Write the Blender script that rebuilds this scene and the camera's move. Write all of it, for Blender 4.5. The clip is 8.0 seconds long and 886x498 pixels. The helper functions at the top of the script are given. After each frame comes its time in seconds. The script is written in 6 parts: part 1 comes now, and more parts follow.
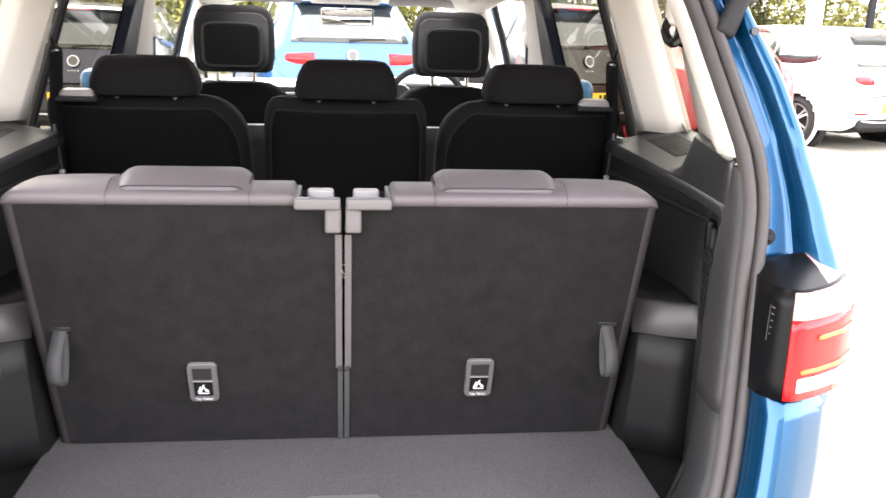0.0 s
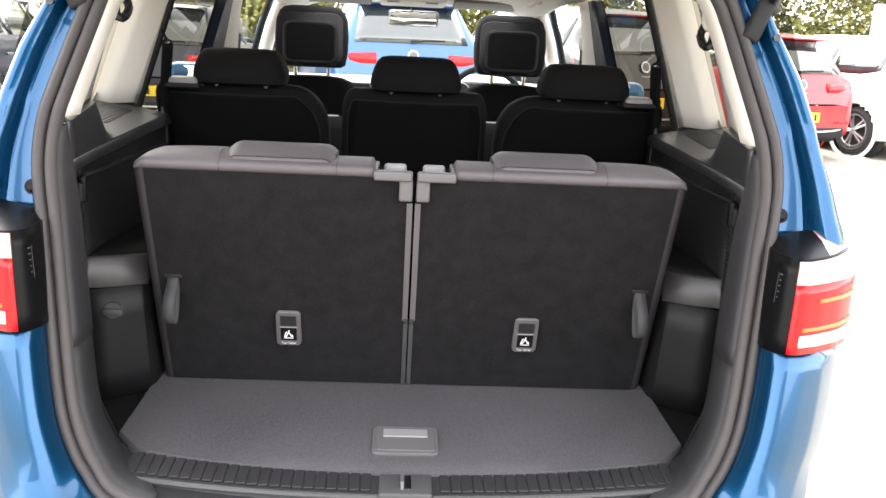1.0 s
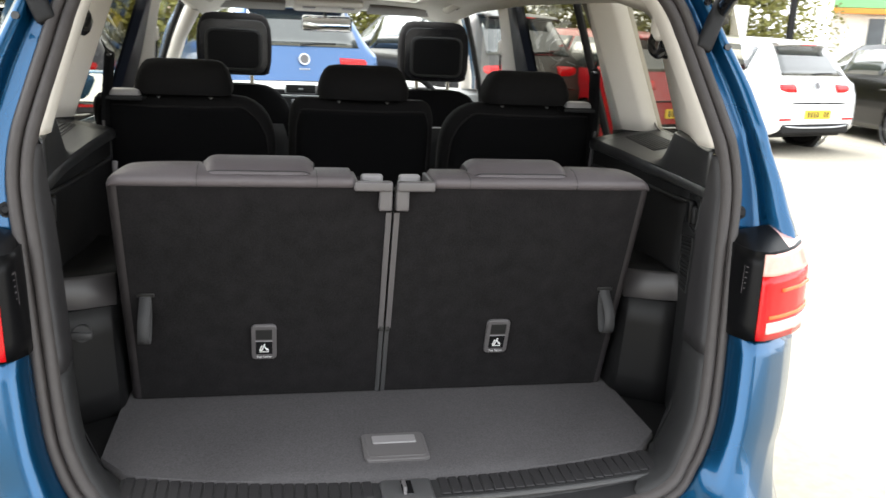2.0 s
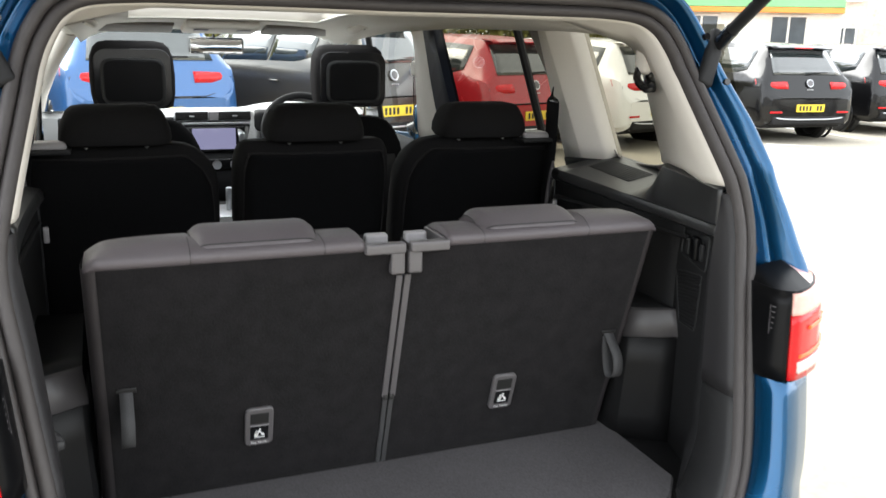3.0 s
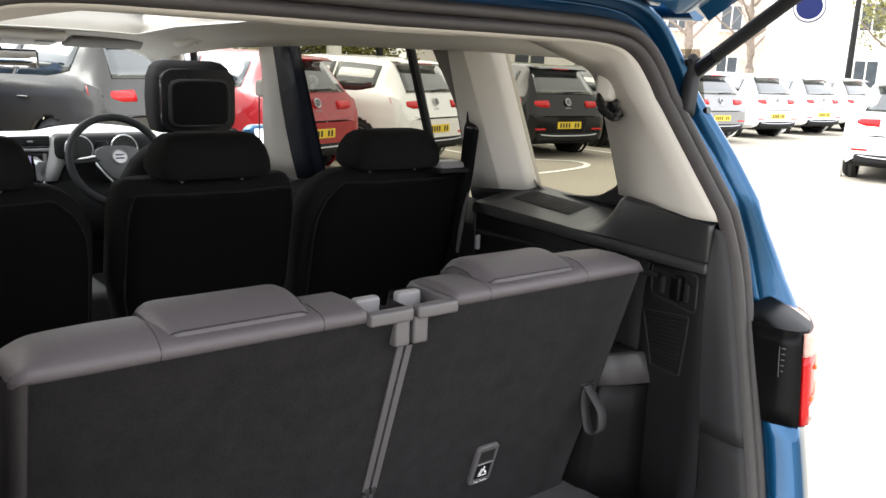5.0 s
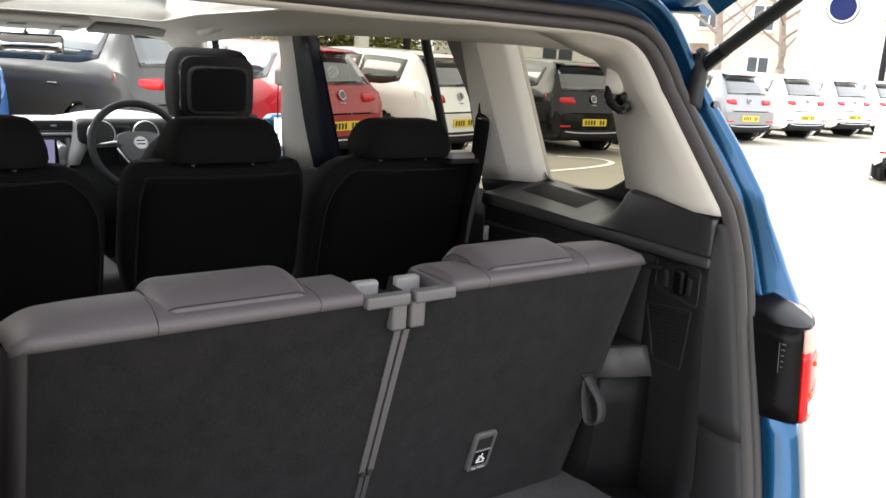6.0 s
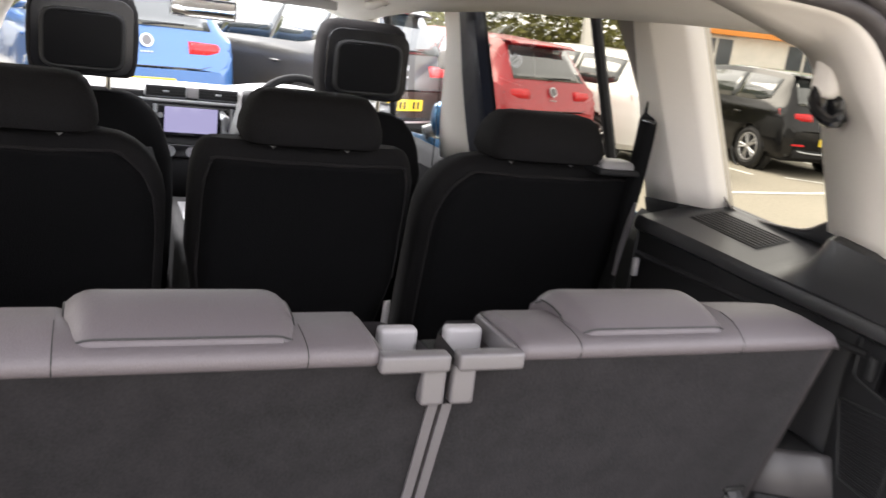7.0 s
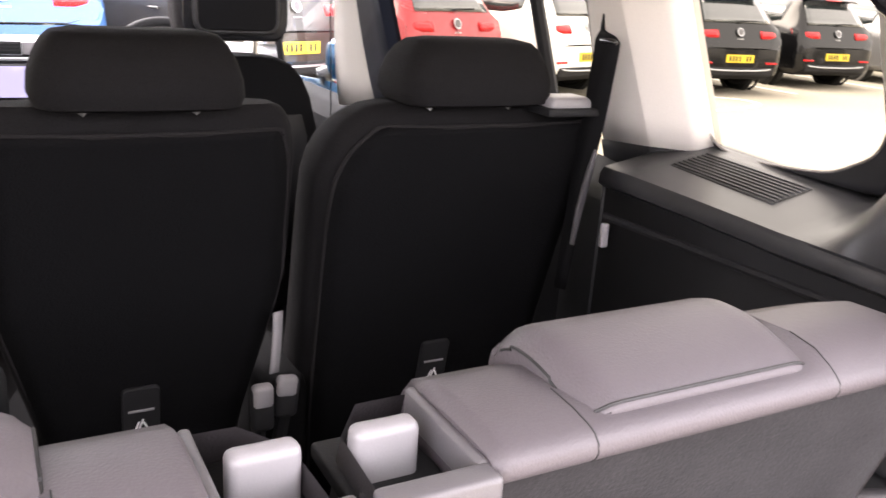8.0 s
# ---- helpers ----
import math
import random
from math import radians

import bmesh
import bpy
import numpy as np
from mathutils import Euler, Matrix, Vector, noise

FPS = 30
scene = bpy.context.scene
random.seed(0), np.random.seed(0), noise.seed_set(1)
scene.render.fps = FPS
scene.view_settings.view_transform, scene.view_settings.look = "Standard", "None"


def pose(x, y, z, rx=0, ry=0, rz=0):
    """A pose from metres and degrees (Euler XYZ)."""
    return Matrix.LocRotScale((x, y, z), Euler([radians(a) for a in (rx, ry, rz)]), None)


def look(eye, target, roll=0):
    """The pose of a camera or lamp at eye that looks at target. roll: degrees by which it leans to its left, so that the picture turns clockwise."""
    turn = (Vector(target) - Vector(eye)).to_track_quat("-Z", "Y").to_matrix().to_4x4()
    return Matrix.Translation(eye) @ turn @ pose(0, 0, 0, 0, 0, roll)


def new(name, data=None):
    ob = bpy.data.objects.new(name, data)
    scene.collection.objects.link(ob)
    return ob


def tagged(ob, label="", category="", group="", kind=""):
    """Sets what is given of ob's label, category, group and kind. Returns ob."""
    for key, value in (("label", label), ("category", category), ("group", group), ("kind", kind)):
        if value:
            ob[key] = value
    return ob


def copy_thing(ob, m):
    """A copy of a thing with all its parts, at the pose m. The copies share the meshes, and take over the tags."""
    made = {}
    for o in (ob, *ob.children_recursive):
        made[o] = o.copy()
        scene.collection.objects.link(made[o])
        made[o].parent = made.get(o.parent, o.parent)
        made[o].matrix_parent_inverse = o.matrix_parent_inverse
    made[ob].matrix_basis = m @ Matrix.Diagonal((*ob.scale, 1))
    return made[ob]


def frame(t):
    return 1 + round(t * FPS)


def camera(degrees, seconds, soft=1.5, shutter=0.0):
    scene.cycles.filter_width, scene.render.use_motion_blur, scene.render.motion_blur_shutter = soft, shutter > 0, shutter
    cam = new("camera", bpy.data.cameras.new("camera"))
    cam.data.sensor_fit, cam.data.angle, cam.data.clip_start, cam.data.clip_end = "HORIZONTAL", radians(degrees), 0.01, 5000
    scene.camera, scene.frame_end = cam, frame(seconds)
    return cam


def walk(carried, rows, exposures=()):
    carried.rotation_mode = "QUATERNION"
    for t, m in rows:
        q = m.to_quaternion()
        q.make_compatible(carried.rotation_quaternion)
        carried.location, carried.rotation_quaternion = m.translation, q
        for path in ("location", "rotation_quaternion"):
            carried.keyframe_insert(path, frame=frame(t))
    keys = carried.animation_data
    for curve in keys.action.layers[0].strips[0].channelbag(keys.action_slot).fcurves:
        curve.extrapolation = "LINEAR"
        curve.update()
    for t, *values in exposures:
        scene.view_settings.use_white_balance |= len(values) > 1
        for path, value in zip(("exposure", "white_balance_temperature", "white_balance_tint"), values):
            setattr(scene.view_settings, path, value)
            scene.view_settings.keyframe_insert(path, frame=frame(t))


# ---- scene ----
cam = camera(55.3, 8.0, soft=1.5, shutter=0.3)
PATH = [
    (0, (0.005, -0.978, 1.391), (0.232, 0.939, 0.871), 1.8),
    (0.5, (-0.041, -1.109, 1.403), (0.123, 0.814, 0.879), 2.8),
    (1, (-0.029, -1.222, 1.389), (0.079, 0.707, 0.87), 2.9),
    (1.5, (-0.062, -1.253, 1.407), (0.082, 0.675, 0.894), 2.7),
    (1.7, (-0.119, -1.248, 1.401), (0.107, 0.673, 0.893), 2.6),
    (2.8, (-0.453, -1.074, 1.426), (0.244, 0.731, 0.921), 2.0),
    (3, (-0.487, -0.999, 1.466), (0.243, 0.798, 0.975), 1.4),
    (3.5, (-0.585, -0.841, 1.476), (0.292, 0.905, 1.049), 1.6),
    (4, (-0.669, -0.669, 1.463), (0.446, 0.938, 1.046), 1.7),
    (4.5, (-0.713, -0.584, 1.464), (0.499, 0.949, 1.039), 2.0),
    (4.7, (-0.71, -0.565, 1.462), (0.517, 0.954, 1.032), 2.4),
    (5.8, (-0.704, -0.604, 1.456), (0.501, 0.93, 1.015), 3.5),
    (6, (-0.688, -0.607, 1.451), (0.494, 0.943, 1.002), 3.6),
    (6.5, (-0.546, -0.527, 1.409), (0.483, 1.116, 0.918), 4.8),
    (6.7, (-0.446, -0.47, 1.41), (0.473, 1.236, 0.917), 5.9),
    (7, (-0.335, -0.363, 1.421), (0.422, 1.421, 0.926), 7.1),
    (7.2, (-0.286, -0.263, 1.402), (0.397, 1.546, 0.892), 7.3),
    (7.5, (-0.249, -0.112, 1.381), (0.463, 1.678, 0.845), 6.4),
    (7.7, (-0.209, -0.04, 1.383), (0.59, 1.702, 0.813), 5.1),
    (7.9, (-0.163, 0.013, 1.374), (0.73, 1.697, 0.771), 4.4),
    (8, (-0.161, 0.018, 1.375), (0.767, 1.68, 0.763), 3.8),
]
walk(cam, [(t, look(eye, target, roll)) for t, eye, target, roll in PATH],
     exposures=[(0.0, 3.84, 6500, 15), (0.5, 3.52, 6500, 12), (1.0, 3.32, 6450, 11), (1.5, 2.78, 6450, 8), (3.0, 2.58, 6300, 7), (3.5, 2.72, 6320, 7), (4.5, 2.60, 6350, 9),
                (6.0, 2.56, 6350, 10), (6.5, 2.78, 6350, 11), (7.0, 3.25, 6450, 15), (7.5, 3.50, 6500, 19), (8.0, 4.12, 6600, 22)])

# ---- daylight: bright thin overcast ----
world = bpy.data.worlds.new("sky")
scene.world = world
world.use_nodes = True
_n = world.node_tree.nodes
_sky = _n.new("ShaderNodeTexSky")
_sky.sky_type, _sky.sun_disc = "NISHITA", False
_sky.sun_elevation, _sky.sun_rotation = radians(50), radians(326)
_sky.air_density, _sky.dust_density, _sky.ozone_density = 1.0, 1.2, 1.0
_hs = _n.new("ShaderNodeHueSaturation")
_hs.inputs["Saturation"].default_value = 0.10
world.node_tree.links.new(_sky.outputs[0], _hs.inputs["Color"])
_veil = _n.new("ShaderNodeMix")                  # thin cloud evens the sky out
_veil.data_type = "RGBA"
_veil.inputs["Factor"].default_value = 0.5
_veil.inputs["B"].default_value = (5.0, 5.0, 5.1, 1)
world.node_tree.links.new(_hs.outputs[0], _veil.inputs["A"])
world.node_tree.links.new(_veil.outputs["Result"], _n["Background"].inputs["Color"])
_n["Background"].inputs["Strength"].default_value = 0.15
_sun = bpy.data.lights.new("sun", "SUN")
_sun.energy, _sun.angle, _sun.color = 1.0, radians(45), (1.0, 0.96, 0.9)
sun = new("sun", _sun)
sun.matrix_world = look((-12, 18, 30), (0, 0, 0))


# ---- materials ----
def mat(name, base, rough=0.5, metal=0.0, var=0.12, scale=40.0, bump=0.0, bscale=None, coat=0.0, spec=0.5,
        big=2.0, sheen=0.0, tint=None, sheen_tint=(1, 1, 1), fuzz=0.0):
    """Principled surface with fine grain and a slow unevenness; colours are linear."""
    m = bpy.data.materials.new(name)
    m.use_nodes = True
    nt = m.node_tree
    b = nt.nodes["Principled BSDF"]
    co = nt.nodes.new("ShaderNodeTexCoord")
    fine, slow = nt.nodes.new("ShaderNodeTexNoise"), nt.nodes.new("ShaderNodeTexNoise")
    fine.inputs["Scale"].default_value, fine.inputs["Detail"].default_value = scale, 4
    slow.inputs["Scale"].default_value, slow.inputs["Detail"].default_value = big, 3
    for t in (fine, slow):
        nt.links.new(co.outputs["Object"], t.inputs["Vector"])
    add = nt.nodes.new("ShaderNodeMath")
    add.operation = "ADD"
    nt.links.new(fine.outputs["Fac"], add.inputs[0])
    nt.links.new(slow.outputs["Fac"], add.inputs[1])
    half = nt.nodes.new("ShaderNodeMath")
    half.operation = "MULTIPLY"
    half.inputs[1].default_value = 0.5
    nt.links.new(add.outputs[0], half.inputs[0])
    ramp = nt.nodes.new("ShaderNodeValToRGB")
    ramp.color_ramp.elements[0].position, ramp.color_ramp.elements[1].position = 0.3, 0.7
    t2 = tint or base
    ramp.color_ramp.elements[0].color = (*[max(0, c * (1 - var)) for c in base], 1)
    ramp.color_ramp.elements[1].color = (*[min(1, c * (1 + var)) for c in t2], 1)
    nt.links.new(half.outputs[0], ramp.inputs["Fac"])
    nt.links.new(ramp.outputs["Color"], b.inputs["Base Color"])
    rr = nt.nodes.new("ShaderNodeMapRange")
    rr.inputs["To Min"].default_value, rr.inputs["To Max"].default_value = max(0.02, rough * 0.85), min(1, rough * 1.15)
    nt.links.new(slow.outputs["Fac"], rr.inputs["Value"])
    nt.links.new(rr.outputs[0], b.inputs["Roughness"])
    b.inputs["Metallic"].default_value = metal
    b.inputs["Coat Weight"].default_value = coat
    b.inputs["Coat Roughness"].default_value = 0.04
    b.inputs["Specular IOR Level"].default_value = spec
    b.inputs["Sheen Weight"].default_value = sheen
    b.inputs["Sheen Tint"].default_value = (*sheen_tint, 1)
    if fuzz:                                     # uneven nap: the pile lies over in patches
        nap = nt.nodes.new("ShaderNodeMapRange")
        nap.inputs["From Min"].default_value, nap.inputs["From Max"].default_value = 0.3, 0.7
        nap.inputs["To Min"].default_value, nap.inputs["To Max"].default_value = sheen * (1 - fuzz), sheen * (1 + fuzz)
        nt.links.new(half.outputs[0], nap.inputs["Value"])
        nt.links.new(nap.outputs[0], b.inputs["Sheen Weight"])
    if bump:
        bn = nt.nodes.new("ShaderNodeBump")
        bn.inputs["Strength"].default_value, bn.inputs["Distance"].default_value = bump, 0.002
        src = fine
        if bscale:
            src = nt.nodes.new("ShaderNodeTexNoise")
            src.inputs["Scale"].default_value, src.inputs["Detail"].default_value = bscale, 3
            nt.links.new(co.outputs["Object"], src.inputs["Vector"])
        nt.links.new(src.outputs["Fac"], bn.inputs["Height"])
        nt.links.new(bn.outputs[0], b.inputs["Normal"])
    return m


def glass_mat(name, colour, rough=0.0):
    """Thin window glass: tinted clear with a glossy face."""
    m = bpy.data.materials.new(name)
    m.use_nodes = True
    nt = m.node_tree
    nt.nodes.remove(nt.nodes["Principled BSDF"])
    out = nt.nodes["Material Output"]
    tr, gl, mx, fr = (nt.nodes.new(k) for k in
                      ("ShaderNodeBsdfTransparent", "ShaderNodeBsdfGlossy", "ShaderNodeMixShader", "ShaderNodeLayerWeight"))
    tr.inputs["Color"].default_value = (*colour, 1)
    gl.inputs["Roughness"].default_value = rough
    fr.inputs["Blend"].default_value = 0.12
    less = nt.nodes.new("ShaderNodeMath")
    less.operation = "MULTIPLY"
    less.inputs[1].default_value = 0.10
    nt.links.new(fr.outputs["Fresnel"], less.inputs[0])
    nt.links.new(less.outputs[0], mx.inputs[0])
    nt.links.new(tr.outputs[0], mx.inputs[1])
    nt.links.new(gl.outputs[0], mx.inputs[2])
    nt.links.new(mx.outputs[0], out.inputs["Surface"])
    return m


def glow_mat(name, colour, strength):
    m = bpy.data.materials.new(name)
    m.use_nodes = True
    b = m.node_tree.nodes["Principled BSDF"]
    b.inputs["Base Color"].default_value = (0.02, 0.02, 0.03, 1)
    b.inputs["Roughness"].default_value = 0.1
    b.inputs["Emission Color"].default_value = (*colour, 1)
    b.inputs["Emission Strength"].default_value = strength
    return m


M_BLUE = mat("blue_metallic_paint", (0.003, 0.058, 0.142), 0.28, 0.75, 0.08, 900, coat=0.7, spec=0.3)
M_RUBBER = mat("seal_rubber", (0.038, 0.033, 0.0325), 0.62, var=0.15, scale=60, bump=0.1)
M_CARPET = mat("dark_felt_carpet", (0.0090, 0.0083, 0.0089), 0.95, var=0.5, scale=300, bump=0.25, spec=0.08, big=30, sheen=0.094, sheen_tint=(1.0, 0.98, 1.0), fuzz=0.12)
M_FLOORC = mat("boot_floor_carpet", (0.080, 0.0765, 0.080), 0.95, var=0.35, scale=300, bump=0.6, spec=0.1)
M_VINYL = mat("grey_vinyl", (0.081, 0.0708, 0.0768), 0.5, var=0.08, scale=500, bump=0.25, spec=0.4)
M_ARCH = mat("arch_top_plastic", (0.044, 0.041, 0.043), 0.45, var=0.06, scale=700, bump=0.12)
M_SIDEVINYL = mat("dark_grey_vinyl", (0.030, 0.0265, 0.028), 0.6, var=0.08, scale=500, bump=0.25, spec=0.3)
M_GREYPL = mat("grey_plastic", (0.092, 0.086, 0.090), 0.42, var=0.06, scale=700, bump=0.12)
M_LIGHTPL = mat("light_grey_plastic", (0.225, 0.215, 0.222), 0.4, var=0.05, scale=600, bump=0.06)
M_DARKPL = mat("dark_grained_plastic", (0.013, 0.013, 0.014), 0.65, spec=0.22, var=0.12, scale=800, bump=0.25)
M_LEDGE = mat("ledge_plastic", (0.022, 0.022, 0.023), 0.34, var=0.08, scale=700, bump=0.12)
M_MIDPL = mat("charcoal_plastic", (0.048, 0.048, 0.050), 0.55, var=0.1, scale=700, bump=0.2)
M_LOWREV = mat("smoky_lower_plastic", (0.022, 0.022, 0.023), 0.6, var=0.1, scale=800, bump=0.25, spec=0.3)
M_FLOORPL = mat("floor_grey_plastic", (0.098, 0.092, 0.094), 0.6, var=0.08, scale=700, bump=0.2)
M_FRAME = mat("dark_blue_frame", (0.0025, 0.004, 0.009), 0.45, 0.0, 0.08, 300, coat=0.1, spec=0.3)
M_CHEEK = mat("lamp_cheek_plastic", (0.004, 0.004, 0.0045), 0.3, var=0.1, scale=300, spec=0.12)
# darker copy of the dark plastic, with the boot's shade in its base
M_ARCHBOX_SHADE = mat("casing_plastic_with_shade", (0.0075, 0.0075, 0.008), 0.5, var=0.15, scale=600, bump=0.2, spec=0.25)
M_REV = mat("reveal_plastic", (0.0205, 0.0195, 0.0210), 0.55, var=0.1, scale=700, bump=0.2, spec=0.35)
M_DOOR = mat("door_lining_plastic", (0.006, 0.006, 0.0065), 0.7, var=0.15, scale=700, bump=0.2, spec=0.1)
M_STEEL = mat("dull_steel", (0.22, 0.22, 0.22), 0.5, 0.7, 0.1, 200)
M_BLACK = mat("black_gloss_plastic", (0.008, 0.008, 0.009), 0.15, var=0.1, scale=300)
M_BEIGE = mat("light_grey_pillar_trim", (0.60, 0.565, 0.515), 0.75, var=0.05, scale=500, bump=0.15)
# also paints the shade on the pillar face and behind the grab handles
M_TAUPE = mat("taupe_trim", (0.17, 0.155, 0.14), 0.8, var=0.06, scale=500, bump=0.15)
M_LINER = mat("headliner_cloth", (0.70, 0.67, 0.62), 0.95, var=0.06, scale=600, bump=0.3, sheen=0.2, spec=0.1)
M_FABRIC = mat("black_seat_fabric", (0.0041, 0.0041, 0.0045), 0.95, var=0.3, scale=420, bump=0.5, spec=0.06)
M_FABRIC2 = mat("charcoal_seat_fabric", (0.0135, 0.0125, 0.013), 0.9, var=0.3, scale=450, bump=0.5, spec=0.1)
M_FABRIC3 = mat("dark_seat_fabric", (0.0092, 0.0088, 0.0092), 0.92, var=0.3, scale=450, bump=0.5, spec=0.08)
M_BELT = mat("belt_webbing", (0.0035, 0.0035, 0.004), 0.8, var=0.3, scale=900, bump=0.4, spec=0.15)
M_STRAP = mat("grey_webbing", (0.034, 0.034, 0.036), 0.75, var=0.2, scale=900, bump=0.4)
M_CHROME = mat("chrome", (0.75, 0.76, 0.78), 0.12, 1.0, 0.03, 50)
M_SILVER = mat("silver_trim", (0.55, 0.56, 0.58), 0.3, 0.8, 0.04, 200)
M_WHITE = mat("white_print", (0.8, 0.8, 0.8), 0.6, var=0.03)
# dark dashboard; the sky's glare on it is put into this pale base
M_DASH = mat("dashboard_with_sky_glare", (0.46, 0.46, 0.46), 0.6, var=0.05, scale=700, bump=0.15)
M_REDLENS = mat("red_lamp_lens", (0.50, 0.006, 0.009), 0.12, var=0.12, scale=90, coat=0.2, spec=0.3)
M_AMBER = mat("amber_lamp_lens", (0.85, 0.16, 0.04), 0.15, var=0.1, scale=90, coat=0.2, spec=0.3)
# sky reflection on the upper lens is put into this pale pink
M_TOPLENS_SHEEN = mat("lamp_lens_with_sky_sheen", (0.74, 0.42, 0.36), 0.10, var=0.1, scale=90, coat=0.5, spec=0.5)
M_CLEARLENS = mat("clear_lamp_lens", (0.75, 0.62, 0.58), 0.12, var=0.1, scale=90, coat=0.2, spec=0.3)
M_PRIVACY = glass_mat("privacy_glass", (0.34, 0.325, 0.27))
M_CLEAR = glass_mat("clear_glass", (0.86, 0.88, 0.86))
M_SCREEN = glow_mat("screen_glass", (0.44, 0.42, 0.66), 0.10)
M_MIRROR = mat("mirror_face", (0.9, 0.9, 0.9), 0.02, 1.0, 0.0)
M_TYRE = mat("tyre_rubber", (0.02, 0.02, 0.021), 0.8, var=0.2, scale=120, bump=0.3)
M_RIM = mat("alloy_rim", (0.6, 0.6, 0.62), 0.3, 0.9, 0.05, 80)
M_TARMAC = mat("pale_worn_tarmac", (0.30, 0.275, 0.225), 0.9, var=0.22, scale=22, bump=0.5, big=0.25, spec=0.25)
M_LINE = mat("road_line_paint", (0.75, 0.75, 0.7), 0.7, var=0.15, scale=30)
M_PLATE = mat("yellow_number_plate", (0.75, 0.55, 0.03), 0.4, var=0.05)
M_CARGLASS = mat("dark_car_glass", (0.03, 0.036, 0.036), 0.05, var=0.3, scale=4, coat=1.0, spec=1.0)
M_INK = mat("black_ink", (0.01, 0.01, 0.01), 0.6)
M_LEAF = mat("spring_leaves", (0.085, 0.095, 0.012), 0.7, var=0.5, scale=3, big=0.7, tint=(0.17, 0.16, 0.03))
M_BARK = mat("bark", (0.24, 0.195, 0.16), 0.9, var=0.35, scale=18, bump=0.8)
M_BRICK = mat("pale_brick", (0.58, 0.46, 0.38), 0.9, var=0.3, scale=6, bump=0.3)
M_RENDER = mat("white_render", (0.75, 0.73, 0.68), 0.85, var=0.08, scale=8)
# grey of the added rear block, set by how much light it returns
M_BOUNCE = mat("bounce_block_grey", (0.36, 0.36, 0.36), 0.6, var=0.08, scale=3)
M_GREEN = mat("green_fascia", (0.22, 0.50, 0.22), 0.5, var=0.1)
M_ORANGE = mat("orange_fascia", (0.75, 0.28, 0.05), 0.5, var=0.1)
M_PANE = mat("window_pane", (0.06, 0.07, 0.08), 0.08, var=0.2, scale=2)


# ---- mesh helpers ----
def part(name, bm, material, parent=None, label="", smooth=True, solid=0.0, sharp=40):
    """Links a bmesh as one mesh object, in world places, under a thing or a part."""
    bmesh.ops.recalc_face_normals(bm, faces=bm.faces)
    me = bpy.data.meshes.new(name)
    bm.to_mesh(me)
    bm.free()
    me.materials.append(material)
    if smooth:
        me.polygons.foreach_set("use_smooth", [True] * len(me.polygons))
        me.set_sharp_from_angle(angle=radians(sharp))
    ob = new(name, me)
    if parent is not None:
        ob.parent = parent
        if parent.type == "EMPTY":
            ob.matrix_parent_inverse = Matrix.Translation(-parent.location)
    if solid:
        mod = ob.modifiers.new("thickness", "SOLIDIFY")
        mod.thickness, mod.offset = solid, 0
    if label:
        ob["label"] = label
    return ob


def thing(name, base, label, category, group="", kind=""):
    e = new(name)
    e.empty_display_size = 0.1
    e.location = base
    return tagged(e, label, category, group, kind)


def box(cx, cy, cz, sx, sy, sz, r=0.0, seg=3, m=None, bm=None):
    """A box with rounded edges, centred, optionally turned by m about its centre."""
    b = bmesh.new()
    bmesh.ops.create_cube(b, size=1)
    for v in b.verts:
        v.co = Vector((v.co.x * sx, v.co.y * sy, v.co.z * sz))
    if r:
        r = min(r, 0.49 * min(sx, sy, sz))
        bmesh.ops.bevel(b, geom=b.edges[:], offset=r, segments=seg, affect="EDGES", profile=0.5)
    t = Matrix.Translation((cx, cy, cz)) @ (m or Matrix())
    bmesh.ops.transform(b, matrix=t, verts=b.verts)
    if bm is None:
        return b
    me = bpy.data.meshes.new("t")
    b.to_mesh(me)
    b.free()
    bm.from_mesh(me)
    bpy.data.meshes.remove(me)
    return bm


def slab(c, w, h, d, r, m=None, bm=None):
    """A rounded oblong plate, w by h in its own x and z, d thick, with a small edge bevel, turned by m about c."""
    bm = bm or bmesh.new()
    m = Matrix.Translation(c) @ (m or Matrix())

    def loop(k, y):
        out = []
        for qx, qz, a0 in ((1, 1, 0), (-1, 1, 90), (-1, -1, 180), (1, -1, 270)):
            for j in range(5):
                a = radians(a0 + 22.5 * j)
                out.append(m @ Vector((qx * (w / 2 - r) + (r - k) * math.cos(a), y, qz * (h / 2 - r) + (r - k) * math.sin(a))))
        return out
    e = min(0.0015, d * 0.3, r * 0.4)
    rows = [loop(0, d / 2), loop(0, -d / 2 + e), loop(e, -d / 2)]
    grid(rows, close_v=True, bm=bm)
    cap(bm, rows[0])
    cap(bm, rows[-1])
    return bm


def grid(rows, close_u=False, close_v=False, bm=None):
    """Quads over rows of points."""
    bm = bm or bmesh.new()
    vs = [[bm.verts.new(p) for p in row] for row in rows]
    nu, nv = len(vs), len(vs[0])
    for i in range(nu if close_u else nu - 1):
        for j in range(nv if close_v else nv - 1):
            a, b_, c, d = vs[i][j], vs[(i + 1) % nu][j], vs[(i + 1) % nu][(j + 1) % nv], vs[i][(j + 1) % nv]
            if len({a, b_, c, d}) == 4:
                bm.faces.new((a, b_, c, d))
    return bm


def cap(bm, pts):
    bm.faces.new([bm.verts.new(p) for p in pts])
    return bm


